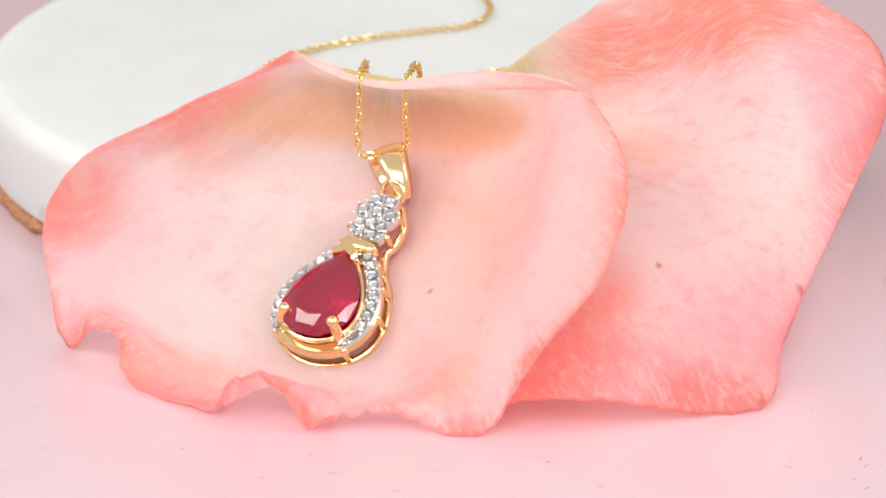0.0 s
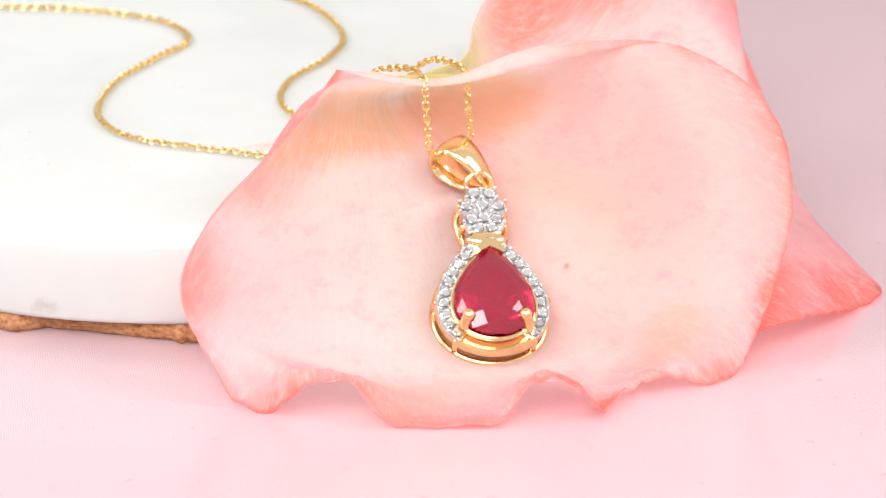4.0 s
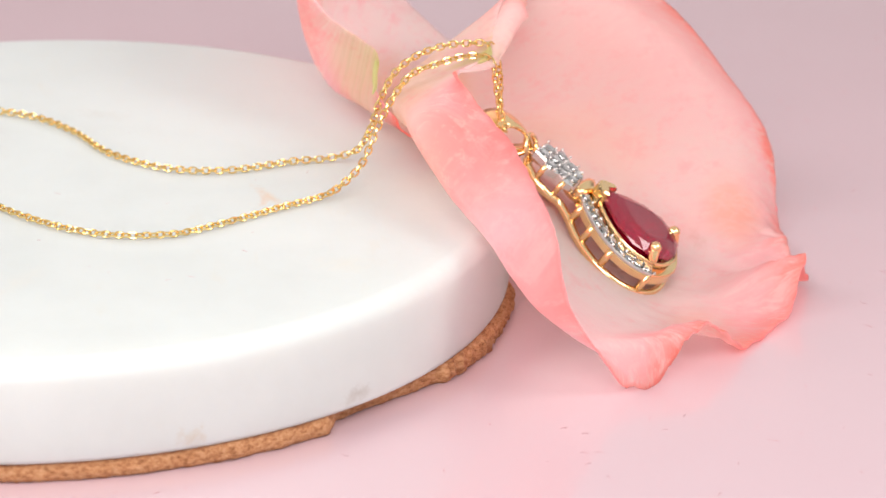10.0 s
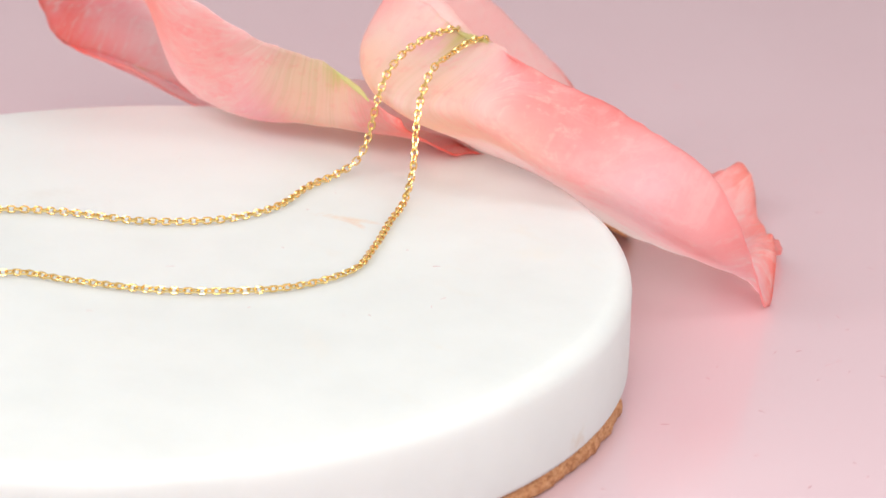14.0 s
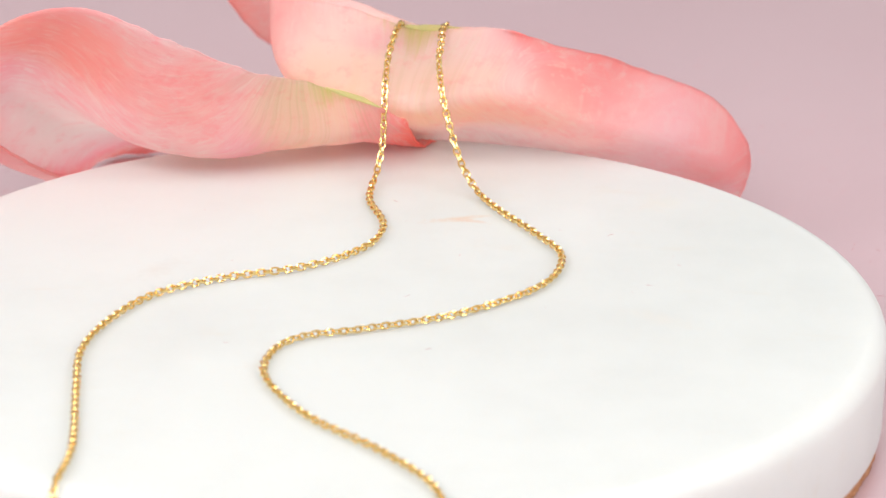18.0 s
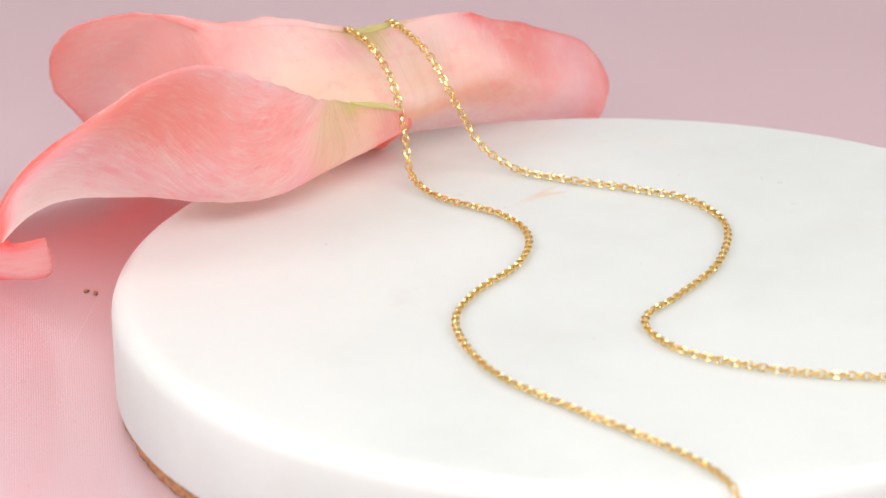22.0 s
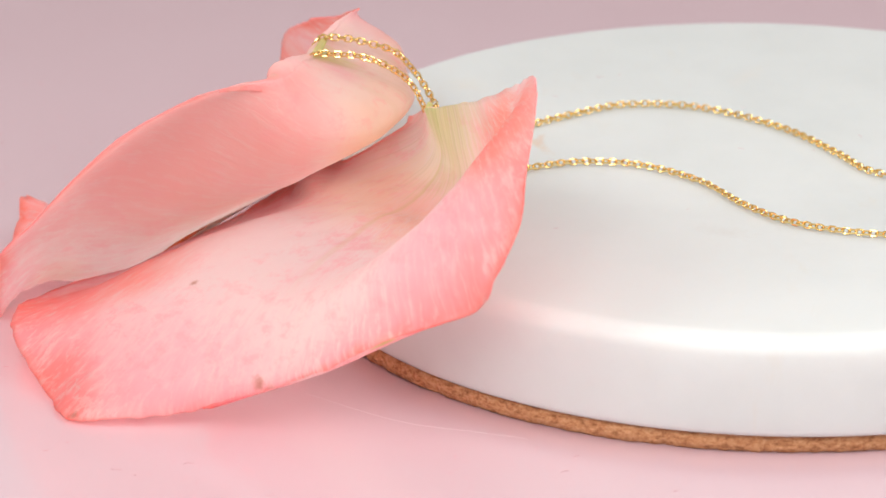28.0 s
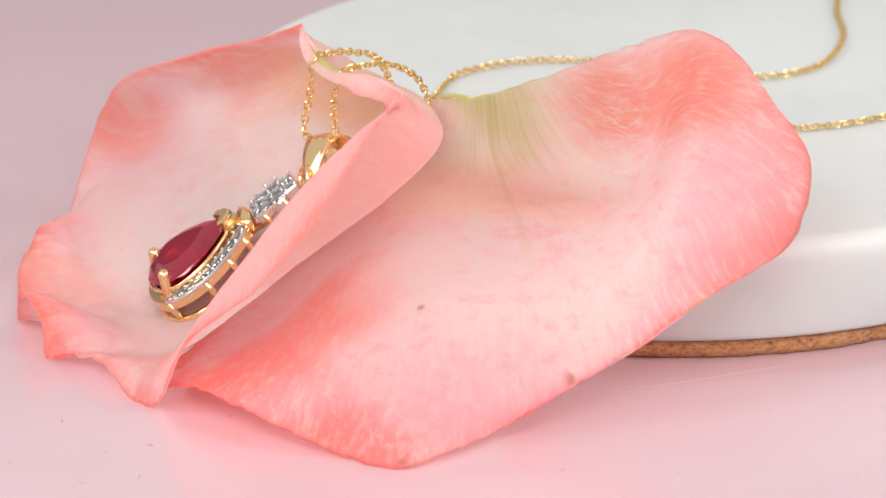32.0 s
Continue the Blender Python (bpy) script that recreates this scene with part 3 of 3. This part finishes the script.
claw([(-6.2, -6.8, 25.8), (-4.2, -8.0, 25.5), (-1.6, -8.9, 25.2), (0.6, -9.4, 25.4)], (0.1, 0.38, 0.42, 0.1), petal_a)
claw([(8.0, 1.7, 21.9), (5.4, 2.2, 21.2), (3.4, 2.5, 20.6), (2.2, 2.9, 20.2)], (0.12, 0.28, 0.30, 0.1), petal_b)
FLAP = [
    [(49.7, 1.4, 15.9), (48.4, 0.2, 14.9), (46, -1.2, 14.2), (43.4, -1.9, 13.8)],
    [(47.2, -5.9, 12.3), (45.6, -6.0, 11.2), (42.8, -6.2, 10.4), (40.2, -6.2, 10.0)],
    [(43.9, -11.8, 8.0), (42.0, -12.0, 7.0), (39.3, -12.4, 6.0), (36.3, -12.6, 5.4)],
    [(41, -18, 5.0), (39.4, -17.6, 4.2), (37.3, -17.2, 3.4), (35.5, -16.6, 3.2)],
    [(38.7, -23.8, 2.4), (37.6, -23.4, 2.0), (36.8, -22.9, 1.6), (36.2, -22.4, 1.5)],
]
thicken(part("curled_flap", petal_sheet(FLAP, None, None, 50, 24, 0.2, 5.0, ((5.5, 5.5, 24), (0.72, -0.56, -0.40), (0.60, 0.78, 0.1))), PETAL_FAN_BACK, petal_b, "coral lip curled under the petal"), 0.3, PETAL_FAN_BACK)

# ---- the necklace ----
necklace = thing("ruby_necklace", (-8, -24, 4), "gold cable chain with pear ruby pendant draped over petal and marble", "necklace")
AX_X, AX_Y, AX_Z = Vector((0.862, -0.505, -0.02)), Vector((0.446, 0.661, 0.602)), Vector((-0.296, -0.535, 0.807))
AX_X = AX_Y.cross(AX_Z).normalized()
AX_Z = AX_X.cross(AX_Y).normalized()
HANG = Matrix.Translation((-7.9, -23.9, 7.6)) @ Matrix((AX_X, AX_Y, AX_Z)).transposed().to_4x4()


def drop(half, top, bottom, n=72, m=0.8):
    """A pear outline, its point upwards: n points from the tip round."""
    mid, b = (top + bottom) / 2, (top - bottom) / 2
    out = []
    for k in range(n):
        q = 2 * math.pi * k / n
        out.append((half / 0.798 * math.sin(q) * abs(math.sin(q / 2)) ** m, mid + b * math.cos(q)))
    return out


def pend(name, bm, material, parent, label="", smooth=True):
    bm.transform(HANG)
    return part(name, bm, material, parent, label, smooth)


def loft(rings, caps=(True, True)):
    bm = bmesh.new()
    rows = [[bm.verts.new(v) for v in r] for r in rings]
    n = len(rows[0])
    for a, b in zip(rows, rows[1:]):
        for k in range(n):
            bm.faces.new((a[k], a[(k + 1) % n], b[(k + 1) % n], b[k]))
    if caps[0]:
        bm.faces.new(rows[0][::-1])
    if caps[1]:
        bm.faces.new(rows[-1])
    bmesh.ops.recalc_face_normals(bm, faces=bm.faces)
    return bm


def facets(rings):
    """A cut stone from rings of equal counts, each turned half a step from the last, joined by triangles."""
    bm = bmesh.new()
    rows = [[bm.verts.new(v) for v in r] for r in rings]
    n = len(rows[0])
    for a, b in zip(rows, rows[1:]):
        for k in range(n):
            bm.faces.new((a[k], a[(k + 1) % n], b[k]))
            bm.faces.new((a[(k + 1) % n], b[(k + 1) % n], b[k]))
    bm.faces.new(rows[0][::-1])
    bm.faces.new(rows[-1])
    bmesh.ops.recalc_face_normals(bm, faces=bm.faces)
    return bm


def pear_ring(half, top, bottom, z, s, n, turn, m=0.8):
    mid, b = (top + bottom) / 2, (top - bottom) / 2
    out = []
    for k in range(n):
        q = 2 * math.pi * (k + turn) / n
        x, y = half / 0.798 * math.sin(q) * abs(math.sin(q / 2)) ** m, mid + b * math.cos(q)
        out.append((x * s, -0.6 + (y + 0.6) * s, z))
    return out


def pear(z, s, turn=0.0, n=12):
    return pear_ring(4.15, 5.35, -5.15, z, s, n, turn)


ruby = pend("ruby", facets([pear(-3.0, 0.15, 0.5), pear(-1.5, 0.66, 0.0), pear(-0.15, 1.0, 0.5), pear(0.15, 1.0, 0.0 + 1.0), pear(0.72, 0.82, 0.5 + 1.0), pear(1.05, 0.58, 1.0 + 1.0)]),
            RUBY, necklace, "pear-cut deep red ruby with a flat table", smooth=False)


def band(inner, outer, q0, q1, z0, z1, n=28):
    """A flat bar of the pear outline between two turns of the outline's angle."""
    def at(spec, q, z):
        half, top, bottom, m = spec
        return (half / 0.798 * math.sin(q) * abs(math.sin(q / 2)) ** m, (top + bottom) / 2 + (top - bottom) / 2 * math.cos(q), z)
    bm = bmesh.new()
    rows = []
    for q in np.linspace(q0, q1, n):
        ring = [at(inner, q, z0), at(inner, q, z1 - 0.12), at(inner, q, z1), at(outer, q, z1), at(outer, q, z1 - 0.12), at(outer, q, z0)]
        a, b = Vector(ring[2]), Vector(ring[3])
        d = (b - a).normalized() * 0.12
        ring[2], ring[3] = a + d, b - d
        rows.append([bm.verts.new(v) for v in ring])
    for a, b in zip(rows, rows[1:]):
        for k in range(6):
            bm.faces.new((a[k], a[(k + 1) % 6], b[(k + 1) % 6], b[k]))
    bm.faces.new(rows[0][::-1])
    bm.faces.new(rows[-1])
    bmesh.ops.recalc_face_normals(bm, faces=bm.faces)
    return bm


IN, OUT = (4.0, 6.4, -5.3, 0.8), (5.75, 8.0, -6.2, 0.75)
MID = (4.9, 7.2, -5.75, 0.775)


def on(spec, q, z):
    half, top, bottom, m = spec
    return Vector((half / 0.798 * math.sin(q) * abs(math.sin(q / 2)) ** m, (top + bottom) / 2 + (top - bottom) / 2 * math.cos(q), z))


def ball(at, r, bm=None):
    bm = bm or bmesh.new()
    bmesh.ops.create_icosphere(bm, subdivisions=2, radius=r, matrix=Matrix.Translation(at))
    return bm


def stone_mesh(r, name):
    ring = lambda z, s, t, n=8: [(r * s * math.cos(2 * math.pi * (k + t) / n), r * s * math.sin(2 * math.pi * (k + t) / n), z) for k in range(n)]
    bm = facets([ring(-0.45 * r, 0.2, 0.5), ring(0.0, 1.0, 0.0), ring(0.13 * r, 0.86, 0.5), ring(0.22 * r, 0.66, 1.0)])
    bm.transform(Matrix.Scale(MM, 4))
    data = bpy.data.meshes.new(name)
    bm.to_mesh(data)
    bm.free()
    data.materials.append(DIAMOND)
    return data


def bead_mesh():
    bm = ball((0, 0, 0), 0.2 * MM)
    data = bpy.data.meshes.new("bead")
    for f in bm.faces:
        f.smooth = True
    bm.to_mesh(data)
    bm.free()
    data.materials.append(RHODIUM)
    return data


def seat(name, data, parent, at, spin=0.0, tilt=0.0):
    ob = new(name, data)
    ob.parent = parent
    m = HANG @ Matrix.Translation(at) @ Matrix.Rotation(spin, 4, "Z") @ Matrix.Rotation(tilt, 4, "X")
    m = Matrix.Translation(m.translation * MM - Vector(necklace["base"])) @ m.to_3x3().to_4x4()
    ob.matrix_local = m
    return ob


STONE, STONE_L, BEAD = stone_mesh(0.64, "clear_stone"), stone_mesh(0.70, "clear_stone"), bead_mesh()
for side in (1, -1):
    q0, q1 = (0.17 * math.pi, 0.805 * math.pi) if side > 0 else (1.195 * math.pi, 1.83 * math.pi)
    arc = pend("stone_band", band(IN, OUT, q0, q1, -1.5, -1.15), RHODIUM, necklace, "white metal band set with clear stones", smooth=False)
    pend("band_wall", band(IN, OUT, q0, q1, -2.35, -1.52), GOLD, necklace, "gold wall under the stones", smooth=False)
    samples = [on(MID, q, -1.15) for q in np.linspace(q0, q1, 300)]
    length = np.r_[0, np.cumsum([(b - a).length for a, b in zip(samples, samples[1:])])]
    n = 10
    for k in range(n):
        i = int(np.searchsorted(length, length[-1] * (k + 0.5) / n))
        seat("stone", STONE, arc, samples[i] + Vector((0, 0, 0.05)), random.uniform(0, 1), random.uniform(-0.12, 0.12))
        d = (samples[min(i + 4, 299)] - samples[i - 4]).normalized()
        out = Vector((d.y, -d.x, 0)) * side
        j = int(np.searchsorted(length, length[-1] * k / n))
        for off in (-0.62, 0.62):
            seat("bead", BEAD, arc, samples[j] + out * off + Vector((0, 0, 0.1)))
bar = pend("lower_bar", band((3.9, 5.6, -5.2, 0.8), OUT, 0.80 * math.pi, 1.20 * math.pi, -2.6, -1.4, 90), GOLD, necklace, "polished gold bar below the ruby", smooth=False)

# side gallery: a bottom rail along the drop and the cluster, joined by struts
side_line = [on(OUT, q, 0) for q in np.linspace(math.pi, 0.26 * math.pi, 26)]
side_line = [(v.x * 0.97, v.y * 0.985) for v in side_line] + [(1.75, 7.7), (2.2, 8.7), (2.45, 9.9), (2.3, 11.2), (1.75, 12.1), (1.2, 13.0), (0.0, 13.4)]
whole = side_line + [(-x, y) for x, y in side_line[-2:0:-1]]
rail_line = spline([(x, y, -4.1 + 0.10 * max(0.0, y - 4)) for x, y in whole] + [(whole[0][0], whole[0][1], -4.1)], 150)[:-1]
rail = pend("gallery_rail", tube(rail_line, 0.5, 8, True), GOLD, necklace, "polished gold rail round the back")
for q in (0.27, 0.40, 0.55, 0.80, 1.20, 1.45, 1.60, 1.73):
    top, low = on(OUT, q * math.pi, -1.7) * 0.97, on(OUT, q * math.pi, -4.1) * 0.97
    top.z, low.z = -1.6, -4.1
    pend("strut", tube([top, low], 0.42, 8), GOLD, rail)
for x, y in ((2.2, 8.7), (2.3, 11.2), (-2.2, 8.7), (-2.3, 11.2)):
    pend("strut", tube([(x, y, -1.3), (x, y, -4.1 + 0.1 * (y - 4))], 0.32, 8), GOLD, rail)

basket = pend("ruby_basket", tube([v for v in pear(-0.75, 0.985, 0.0, 48)], 0.26, 8, True), GOLD, necklace, "gold basket under the ruby")
pend("basket_ring", tube([v for v in pear(-1.7, 0.86, 0.0, 48)], 0.24, 8, True), GOLD, basket)
pend("basket_cup", loft([pear(-3.2, 0.5, 0.0, 48), pear(-1.9, 0.92, 0.0, 48), pear(-0.9, 1.05, 0.0, 48), pear(-0.45, 1.07, 0.0, 48), pear(-0.45, 1.02, 0.0, 48)], (True, False)), GOLD, basket)
for sx in (-1, 1):
    bm = tube(spline([(sx * 3.45, -4.0, -2.6), (sx * 3.35, -3.85, -0.6), (sx * 3.05, -3.45, 0.35), (sx * 2.9, -3.25, 0.7)], 12), 0.6, 10)
    ball((sx * 2.88, -3.22, 0.74), 0.70, bm)
    pend("prong", bm, GOLD, necklace, "rounded gold prong")


def wedge(points, z0, z1, inset=0.18):
    """A bevelled plate over a plan outline."""
    c = Vector((sum(p[0] for p in points) / len(points), sum(p[1] for p in points) / len(points)))
    inner = [(c.x + (x - c.x) * (1 - inset), c.y + (y - c.y) * (1 - inset)) for x, y in points]
    return loft([[(x, y, z0) for x, y in points], [(x, y, z1 - 0.15) for x, y in points], [(x, y, z1) for x, y in inner]])


pend("chevron_prong", wedge([(0, 6.1), (-0.7, 5.75), (-1.55, 4.75), (-1.25, 4.2), (0, 4.9), (1.25, 4.2), (1.55, 4.75), (0.7, 5.75)], -1.4, 0.85, 0.14), GOLD, necklace, "gold chevron prong on the ruby's point", smooth=False)
collar_line = [(-2.3, 6.75), (-1.6, 7.35), (0, 7.6), (1.6, 7.35), (2.3, 6.75), (1.5, 6.15), (0, 5.9), (-1.5, 6.15)]
dome = [[(x * k, 6.75 + (y - 6.75) * k, z) for x, y in collar_line] for k, z in ((1.0, -1.9), (1.0, -0.95), (0.93, -0.75), (0.75, -0.58), (0.45, -0.5))]
pend("collar", loft(dome), GOLD, necklace, "smooth gold collar above the ruby")
plate_line = [(-1.7, 7.7), (-2.25, 8.9), (-1.9, 9.7), (-2.45, 10.6), (-2.35, 11.5), (-1.65, 11.7), (-1.55, 13.15), (-0.8, 13.3), (0.8, 13.3), (1.55, 13.15), (1.65, 11.7), (2.35, 11.5), (2.45, 10.6), (1.9, 9.7), (2.25, 8.9), (1.7, 7.7)]
plate = pend("cluster_plate", wedge(plate_line[::-1], -2.0, -1.1, 0.05), RHODIUM, necklace, "white metal cluster of clear stones", smooth=False)
for x, y in ((-0.82, 12.45), (0.82, 12.45), (-1.65, 10.95), (0, 11.1), (1.65, 10.95), (-1.3, 9.35), (0, 9.6), (1.3, 9.35), (-0.7, 8.3), (0.7, 8.3)):
    seat("stone", STONE_L if y > 9 else STONE, plate, (x, y, -1.02), random.uniform(0, 1), random.uniform(-0.1, 0.1))
for x, y in ((-1.5, 13.1), (0, 13.0), (1.5, 13.1), (-1.6, 12.0), (1.6, 12.0), (-2.4, 11.5), (2.4, 11.5), (-0.85, 11.6), (0.85, 11.6), (-2.4, 10.3), (2.4, 10.3), (-0.85, 10.3), (0.85, 10.3), (-2.1, 9.0), (2.1, 9.0), (-0.65, 9.0), (0.65, 9.0), (0, 12.0), (0, 8.5), (-1.6, 8.2), (1.6, 8.2)):
    seat("bead", BEAD, plate, (x, y, -0.92))
ring_line = [(1.35 * math.cos(q), 14.1 + 0.95 * math.sin(q), -1.9 + 0.75 * math.sin(q)) for q in np.arange(28) * 2 * math.pi / 28]
pend("jump_ring", tube(ring_line, 0.30, 8, True), GOLD, necklace, "round gold jump ring")

# bail: a tapered band folded into a loop, wide above, a point below
BAIL_LOW, BAIL_TOP = Vector((0.2, -13.8, 14.0)), Vector((-1.7, -8.3, 17.2))
bail_up = (BAIL_TOP - BAIL_LOW).normalized()
bail_side = Vector((1.0, -0.10, 0.06))
bail_side = (bail_side - bail_up * bail_side.dot(bail_up)).normalized()
bail_out = bail_side.cross(bail_up)
size = (BAIL_TOP - BAIL_LOW).length
bm = bmesh.new()
rows = []
for k in range(40):
    q = 2 * math.pi * k / 40
    up = (1 - math.cos(q)) / 2
    depth = 2.5 * math.sin(q) * math.sin(q / 2) ** 0.7
    wide = 0.75 + 1.35 * up ** 0.9
    radial = Vector((math.sin(q), -math.cos(q)))
    row = []
    for a, b, arch in ((-1, 0.0, 0.0), (-0.55, 0.0, 0.22), (0, 0.0, 0.32), (0.55, 0.0, 0.22), (1, 0.0, 0.0), (0.9, -0.35, 0.0), (0, -0.35, 0.0), (-0.9, -0.35, 0.0)):
        lift = b + arch * (0.4 + 0.6 * up)
        row.append(bm.verts.new(BAIL_LOW + bail_up * (size * up + lift * radial.y) + bail_out * (depth + lift * radial.x) + bail_side * wide * a))
    rows.append(row)
for a, b in zip(rows, rows[1:] + rows[:1]):
    for k in range(8):
        bm.faces.new((a[k], a[(k + 1) % 8], b[(k + 1) % 8], b[k]))
bmesh.ops.recalc_face_normals(bm, faces=bm.faces)
part("bail", bm, GOLD, necklace, "tapered polished gold bail")

# chain links
CHAIN_ONE = [(20, 93, 0.5), (24.5, 87.5, 0.6), (26.9, 84.9, 4.5), (26.8, 84.2, 9.5), (26.6, 82.6, 12.5), (26, 75.3, 12.85), (27.2, 62.5, 12.85), (27.9, 52.6, 12.85), (25.9, 44.4, 12.85), (22.2, 37.9, 12.85), (16.3, 33.7, 12.85), (8.6, 30.4, 12.85), (2.9, 24.9, 12.85),
             (1.2, 18.5, 12.85), (2.9, 11.5, 12.85), (3.0, 7.6, 12.95), (2.5, 4.6, 13.9), (2.0, 3.2, 16.4), (1.9, 2.2, 19.4), (1.8, 0.7, 22.4), (1.6, -1.6, 24.3), (1.2, -4.4, 25.4), (0.9, -7.2, 25.7), (0.4, -9.6, 25.4), (0.2, -10.4, 22), (0.3, -10.4, 18.4), (-2, -10.3, 17.6)]
CHAIN_TWO = [(-2, -10.3, 17.6), (-4.5, -10.1, 17.9), (-4.5, -9.3, 22), (-4.4, -8.6, 25.5), (-4.0, -6.2, 25.9), (-3.9, -3.1, 25.2), (-3.8, -0.3, 24.1), (-4.2, 1.9, 21.5), (-4.9, 3.4, 18.9), (-6.1, 5.2, 15.5), (-7.4, 7.5, 13.7), (-8.6, 9.8, 12.95), (-10.6, 13.8, 12.85),
             (-14.6, 20.8, 12.85), (-17.0, 26.8, 12.85), (-15.0, 34.7, 12.85), (-7.2, 42.3, 12.85), (1.8, 46.6, 12.85), (7.3, 48.6, 12.85), (10, 52.6, 12.85), (10.1, 58.8, 12.85), (5.8, 67.4, 12.85), (-1.1, 74.9, 12.85), (-6, 82, 12.85), (-7.4, 87.6, 12.4), (-7.4, 90.2, 9), (-6.8, 90.6, 4), (-4, 93, 0.6), (6, 96, 0.5), (14, 95.5, 0.5), (20, 93, 0.5)]


def link_mesh():
    bm = bmesh.new()
    n, rings = 12, []
    for k in range(n):
        q = 2 * math.pi * k / n
        c = Vector((0.20 * (1 if math.cos(q) > 0.01 else -1 if math.cos(q) < -0.01 else 0) + 0.25 * math.cos(q), 0.33 * math.sin(q), 0))
        o = Vector((math.cos(q), math.sin(q), 0))
        rings.append([bm.verts.new(c + 0.105 * (math.cos(w) * o + 1.15 * math.sin(w) * Vector((0, 0, 1)))) for w in (np.arange(6) + 0.5) * math.pi / 3])
    for k in range(n):
        a, b = rings[k], rings[(k + 1) % n]
        for j in range(6):
            bm.faces.new((a[j], a[(j + 1) % 6], b[(j + 1) % 6], b[j]))
    bm.transform(Matrix.Scale(MM, 4))
    data = bpy.data.meshes.new("link")
    for f in bm.faces:
        f.smooth = False
    bm.to_mesh(data)
    bm.free()
    data.materials.append(CHAIN_GOLD)
    return data


def lay_chain(points, mesh, start, far):
    dense = spline(points, 3000)
    total = np.linalg.norm(np.diff(dense, axis=0), axis=1).sum()
    n = int(total / 0.69)
    path = spline(points, n)
    base = Vector(necklace["base"])
    for i in range(n):
        d = Vector(path[min(i + 1, n - 1)] - path[max(i - 1, 0)]).normalized()
        side = d.cross(Vector((0, 0, 1))).normalized() if abs(d.z) < 0.93 else d.cross(Vector((0, 1, 0))).normalized()
        up = side.cross(d)
        roll_by = radians((8 if abs(d.z) < 0.3 else 40) + 90 * ((i + start) % 2) + random.uniform(-7, 7))
        a = side * math.cos(roll_by) + up * math.sin(roll_by)
        m = Matrix.Translation(Vector(path[i]) * MM - base) @ Matrix((d, a, d.cross(a))).transposed().to_4x4()
        if path[i][1] > 72:
            far.append(m)
            continue
        ob = new("link", mesh)
        ob.parent = necklace
        ob.matrix_local = m


LINK = link_mesh()
far_links = []
lay_chain(CHAIN_ONE, LINK, 0, far_links)
lay_chain(CHAIN_TWO, LINK, 1, far_links)
bm = bmesh.new()
for m in far_links:
    old = len(bm.verts)
    bm.from_mesh(LINK)
    bm.verts.ensure_lookup_table()
    for v in bm.verts[old:]:
        v.co = m @ v.co
data = bpy.data.meshes.new("chain_end")
bm.to_mesh(data)
bm.free()
data.materials.append(CHAIN_GOLD)
chain_end = new("chain_end", data)
chain_end.parent = necklace
tagged(chain_end, "fine gold links hanging off the marble", kind="stuff")


# ---- crumbs of cork, lint and threads on the cloth ----
def crumb(x, y, w, d, h, turn):
    ob = thing("cork_crumb", (x, y, 0), "tiny brown cork crumb on the pink cloth", "crumb", "cork crumbs")
    bm = bmesh.new()
    bmesh.ops.create_icosphere(bm, subdivisions=2, radius=1.0)
    for v in bm.verts:
        v.co *= 1 + 0.5 * noise.noise(v.co * 2.3 + Vector((x, y, 0)))
    bm.transform(Matrix.Translation((x, y, h * 0.8)) @ Matrix.Rotation(turn, 4, "Z") @ Matrix.Diagonal((w, d, h, 1)))
    part("grain", bm, CORK, ob, smooth=False)


for spec in ((29.4, -17.0, 0.35, 0.25, 0.2, 0.3), (28.9, -15.9, 0.4, 0.25, 0.2, 1.1), (19.7, -10.0, 1.3, 0.3, 0.25, 0.9), (-22.3, -4.9, 0.5, 0.35, 0.3, 0.4), (-21.2, -5.6, 0.4, 0.3, 0.3, 0.2)):
    crumb(*spec)


def fibres(name, label, count, low, high, z, seed, keep, spread, thick, material, parent_at):
    rng = random.Random(seed)
    ob = thing(name, parent_at, label, "lint", kind="stuff")
    bm = bmesh.new()
    made = 0
    while made < count:
        x, y = rng.uniform(low[0], high[0]), rng.uniform(low[1], high[1])
        if not keep(x, y):
            continue
        made += 1
        a, bend, size = rng.uniform(0, 6.28), rng.uniform(-0.9, 0.9), rng.uniform(*spread)
        path = []
        for k in range(5):
            path.append((x, y, z + thick + 0.05 * math.sin(k * 1.3)))
            x, y = x + size / 4 * math.cos(a), y + size / 4 * math.sin(a)
            a += bend * 0.5
        tube(path, thick, 3, False, bm)
    part(name + "_strands", bm, material, ob)


def off_disc(x, y):
    return math.hypot(x - DISC[0], y - DISC[1]) > 52


def open_cloth(x, y):
    under = math.hypot((x + 11) / 25, (y + 24) / 18) < 1 or math.hypot((x - 28) / 18, (y + 20) / 21) < 1
    return off_disc(x, y) and not under


fibres("cloth_lint", "short pink lint strands on the satin cloth", 260, (-75, -75), (80, 60), 0.0, 4, open_cloth, (0.4, 1.3), 0.022, FIBRE, (0, 0, 0))
fibres("marble_lint", "fine stray fibres lying on the marble", 16, (-30, 8), (20, 55), 12.41, 9, lambda x, y: not off_disc(x, y), (0.4, 1.2), 0.016, FIBRE, (DISC[0], DISC[1], 12.41))

# two hair-thin threads beside the cork
thread = thing("loose_thread", (38, 0, 0), "hair-thin pale thread lying on the cloth", "thread")
part("strand", tube(spline([(31, -13, 0.1), (38.9, -4.7, 0.15), (44, 2, 0.9), (47, 7, 1.2)], 24), 0.009, 4), shader("pale_thread")[0], thread)


# ---- what turns ----
def motions():
    for ob in TURNING:
        base = Matrix.Translation(ob.location)
        walk(ob, [(t, pose(0, 0, 0, 0, 0, RATE * t) @ base) for t in range(33)])


motions()
